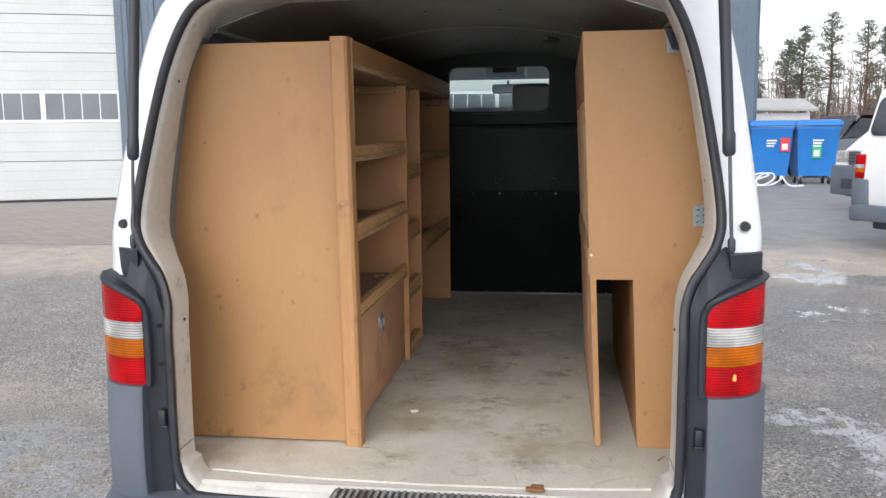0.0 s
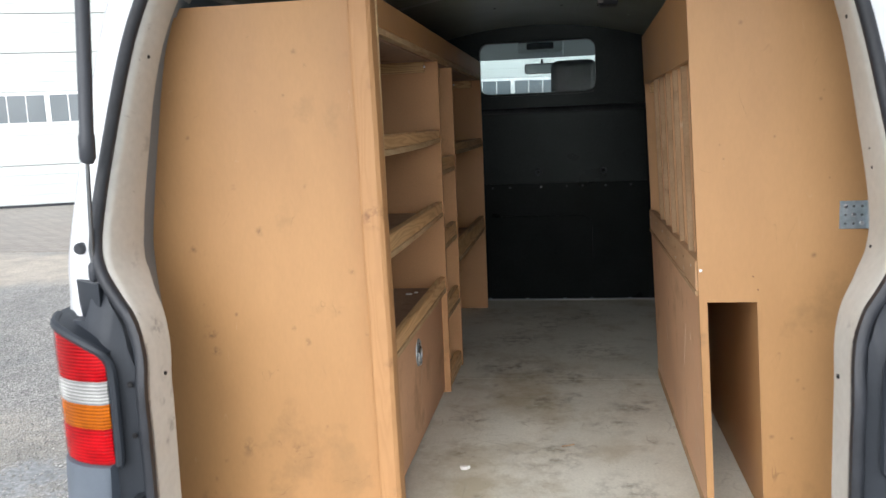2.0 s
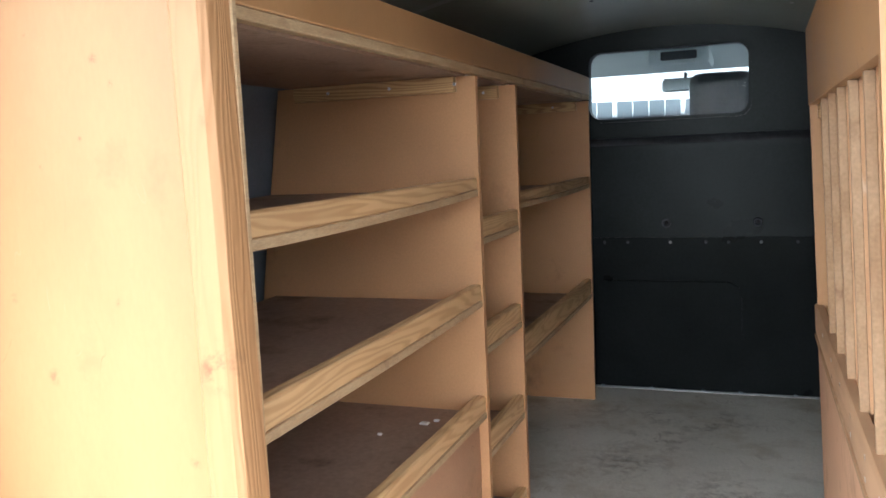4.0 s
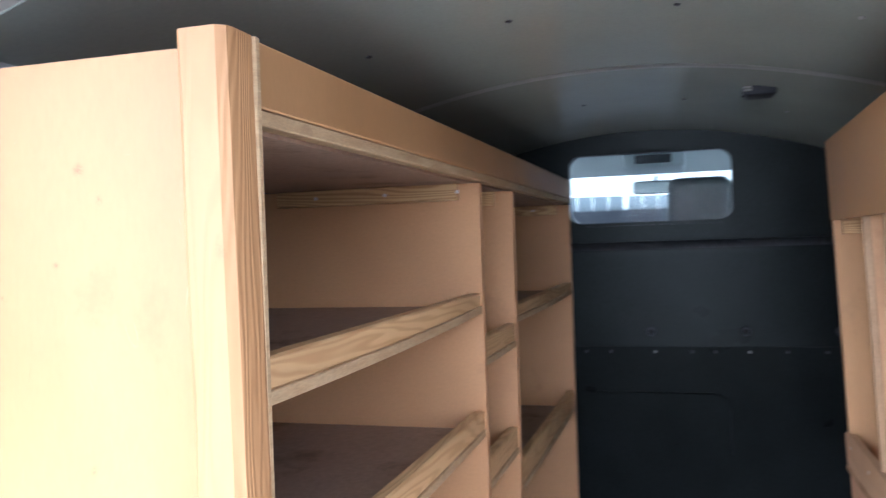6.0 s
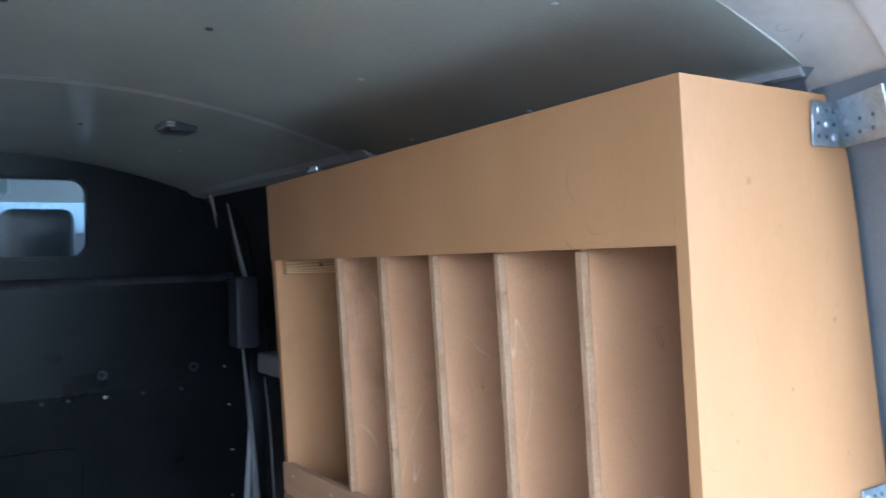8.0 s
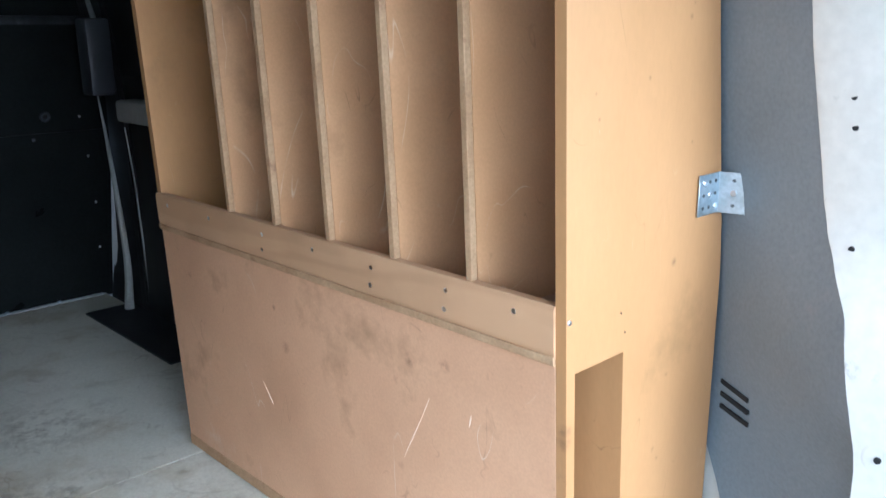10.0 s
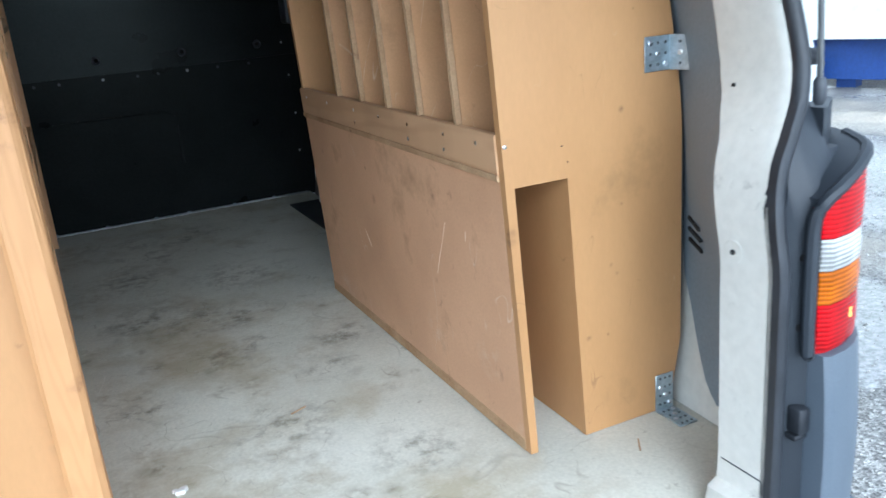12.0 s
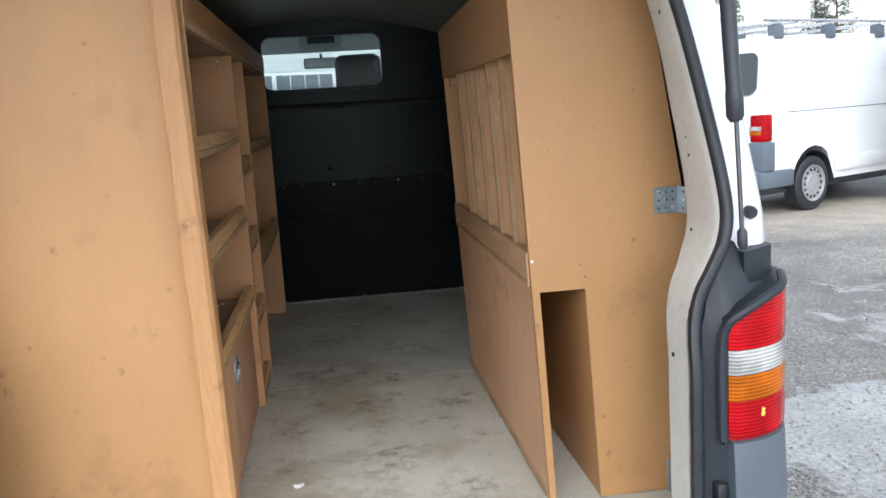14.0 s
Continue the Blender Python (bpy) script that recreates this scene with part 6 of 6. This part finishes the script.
# ---- white site container on a blue frame, with old tyres under it ----
CX, CY, CA = 6.70, 7.49, math.atan2(-1.49, 0.54)


def cont(s, out, z):
    return Vector((CX + s * math.cos(CA) - out * math.sin(CA), CY + s * math.sin(CA) + out * math.cos(CA), z))


def cont_box(bm, s0, s1, o0, o1, z0, z1):
    return loft(bm, [[cont(s, o, z) for o, z in ((o0, z0), (o1, z0), (o1, z1), (o0, z1))] for s in (s0, s1)], True, True)


box_ob = thing("site_container", tuple(cont(0, 0, 0)), "white algae-streaked site container on a blue frame", "container")
WHITE_BOX = mat("algae-stained white sheet", (0.70, 0.72, 0.68), (0.76, 0.78, 0.74), 1.2, 0.4, stain=(0.50, 0.56, 0.40), stain_at=0.51, stain_scale=1.0)
for k in range(4):
    part("wall_sheet", cont_box(bmesh.new(), k * 1.5 + 0.004, k * 1.5 + 1.496, 0.0, 2.4, 0.625, 3.0), WHITE_BOX, box_ob)
part("bottom_rail", cont_box(bmesh.new(), 0, 6, -0.02, 2.42, 0.545, 0.63), WHITE_BOX, box_ob)
BLUE = mat("dark blue frame paint", (0.016, 0.05, 0.20), (0.022, 0.06, 0.25), 2, 0.5, fine=30, speck=0.1)
part("frame_beam", cont_box(bmesh.new(), 0.05, 5.95, 0.20, 0.30, 0.10, 0.543), BLUE, box_ob, "dark blue steel frame")
for k in range(4):
    part("frame_leg", cont_box(bmesh.new(), 0.1 + k * 1.85, 0.3 + k * 1.85, 0.3, 0.5, 0.0, 0.543), BLUE, box_ob)
for s, z in ((1.62, 0.0), (1.62, 0.19)):
    bm = bmesh.new()
    c = cont(s, -0.12 if z == 0 else -0.09, z + 0.095)
    tube(bm, [c + Vector((0.23 * math.cos(a), 0.23 * math.sin(a), 0)) for a in np.linspace(0, math.tau, 25)[:-1]], 0.093, 10, True)
    solo("old_tyre", bm, RUBBER, tuple(c - Vector((0, 0, 0.095))), "old black car tyre lying in a stack", "tyre", "tyres by the container")

# ---- pines and scrub behind ----
NEEDLE = mat("pine needles", (0.085, 0.105, 0.072), (0.155, 0.175, 0.12), 0.8, 0.8)
BARK = mat("pine bark", (0.10, 0.07, 0.05), (0.15, 0.105, 0.075), 3, 0.9)
TWIG = mat("bare twigs", (0.14, 0.10, 0.075), (0.20, 0.145, 0.11), 0.6, 0.9)


def pine_tree(seed, tall):
    """Bare lower trunk, whorls of level boughs, a dense blunt top."""
    r = random.Random(seed)
    t = thing("pine_tree", (0, 0, 0), "tall pine with a bare lower trunk and dark tiered crown", "tree", "pines behind the yard")
    trunk = bmesh.new()
    tube(trunk, [(0.10 * math.sin(k), 0.08 * math.cos(k * 1.3), tall * k / 8) for k in range(9)], [0.14 * (1 - k / 9) + 0.02 for k in range(9)], 7)
    verts, faces = [], []
    f = 0.26
    while f < 0.985:
        z0 = tall * f
        reach = table([(0.26, 0.95), (0.40, 1.40), (0.55, 1.35), (0.75, 1.0), (0.90, 0.55), (1.0, 0.12)], f) * tall / 9
        for q in range(r.choice((3, 4, 5)) if f > 0.5 else r.choice((1, 2, 3))):
            out = reach * r.uniform(0.5, 1.12)
            a = r.uniform(0, 6.28)
            rise = r.uniform(-0.15, 0.42) if f < 0.7 else r.uniform(0.2, 0.8)
            tip = Vector((out * math.cos(a), out * math.sin(a), z0 + rise * out))
            root = Vector((0, 0, z0 - 0.08 * r.random()))
            tube(trunk, [root, root.lerp(tip, 0.5) + Vector((0, 0, 0.05 * out)), tip], [0.03, 0.018, 0.006], 4)
            full = 0.5 if f < 0.45 else 1.0
            for w in range(int((30 + 44 * out) * full)):
                g = r.uniform(0.3, 1.06) ** 0.8
                c = root.lerp(tip, g) + Vector((r.gauss(0, 0.20), r.gauss(0, 0.20), r.gauss(0.03, 0.11)))
                s = r.uniform(0.04, 0.095)
                d1 = Vector((r.gauss(0, 1), r.gauss(0, 1), r.gauss(0.1, 0.45))).normalized() * s * 1.7
                d2 = Vector((r.gauss(0, 1), r.gauss(0, 1), r.gauss(0, 0.6))).normalized() * s * 0.5
                b = len(verts)
                verts += [c - d1, c + d2, c + d1, c - d2]
                faces.append((b, b + 1, b + 2, b + 3))
        f += r.uniform(0.022, 0.042)
    part("trunk", trunk, BARK, t)
    me = bpy.data.meshes.new("crown")
    me.from_pydata(verts, [], faces)
    me.materials.append(NEEDLE)
    crown = new("crown", me)
    crown.parent = t
    ORIGIN[crown] = ORIGIN[t]
    return t


kinds = [pine_tree(3, 9.2), pine_tree(8, 8.2), pine_tree(15, 9.9)]
spots = [(13.6, 60), (16.9, 59), (19.3, 61), (21.9, 58), (24.8, 60), (27.5, 57), (31, 60), (34.5, 55), (38, 58), (15.3, 67), (18.2, 68), (23.4, 66), (11.5, 64), (42, 50), (47, 46), (52, 42), (57, 38), (60, 30)]
for k, (x, y) in enumerate(spots):
    m = pose(x, y, 0, 0, 0, 77 * k) @ Matrix.Scale(0.9 + 0.2 * ((k * 37) % 10) / 10, 4)
    if k < 3:
        kinds[k].matrix_world = m
    else:
        copy_thing(kinds[k % 3], pose(x, y, 0, 0, 0, 77 * k))
r = random.Random(21)
verts, faces = [], []
for k in range(5200):
    a = r.random()
    x, y = 9 + 55 * a + r.gauss(0, 1), 57 - 26 * max(0, a - 0.45) / 0.55 + r.gauss(0, 2.5) + 6
    tall = r.uniform(1.2, 4.2) if r.random() < 0.85 else r.uniform(4.5, 7.5)
    lean = Vector((r.gauss(0, 0.14), r.gauss(0, 0.14), 1)).normalized()
    p = Vector((x, y, 0))
    w = 0.012 + 0.006 * tall
    b = len(verts)
    top = p + lean * tall
    verts += [p + Vector((-w, 0, 0)), p + Vector((w, 0, 0)), top + Vector((w * 0.2, 0, 0)), top - Vector((w * 0.2, 0, 0))]
    faces.append((b, b + 1, b + 2, b + 3))
    for q in range(6):
        f = r.uniform(0.25, 0.95)
        c = p.lerp(top, f)
        e = c + Vector((r.gauss(0, 0.5), r.gauss(0, 0.5), r.uniform(0.2, 0.9))) * (0.28 * tall ** 0.7)
        b = len(verts)
        verts += [c + Vector((0, 0, -w * 0.5)), c + Vector((0, 0, w * 0.5)), e]
        faces.append((b, b + 1, b + 2))
me = bpy.data.meshes.new("scrub")
me.from_pydata(verts, [], faces)
me.materials.append(TWIG)
tagged(new("scrub", me), "bare brown scrub and saplings behind the yard", "scrub", kind="stuff")
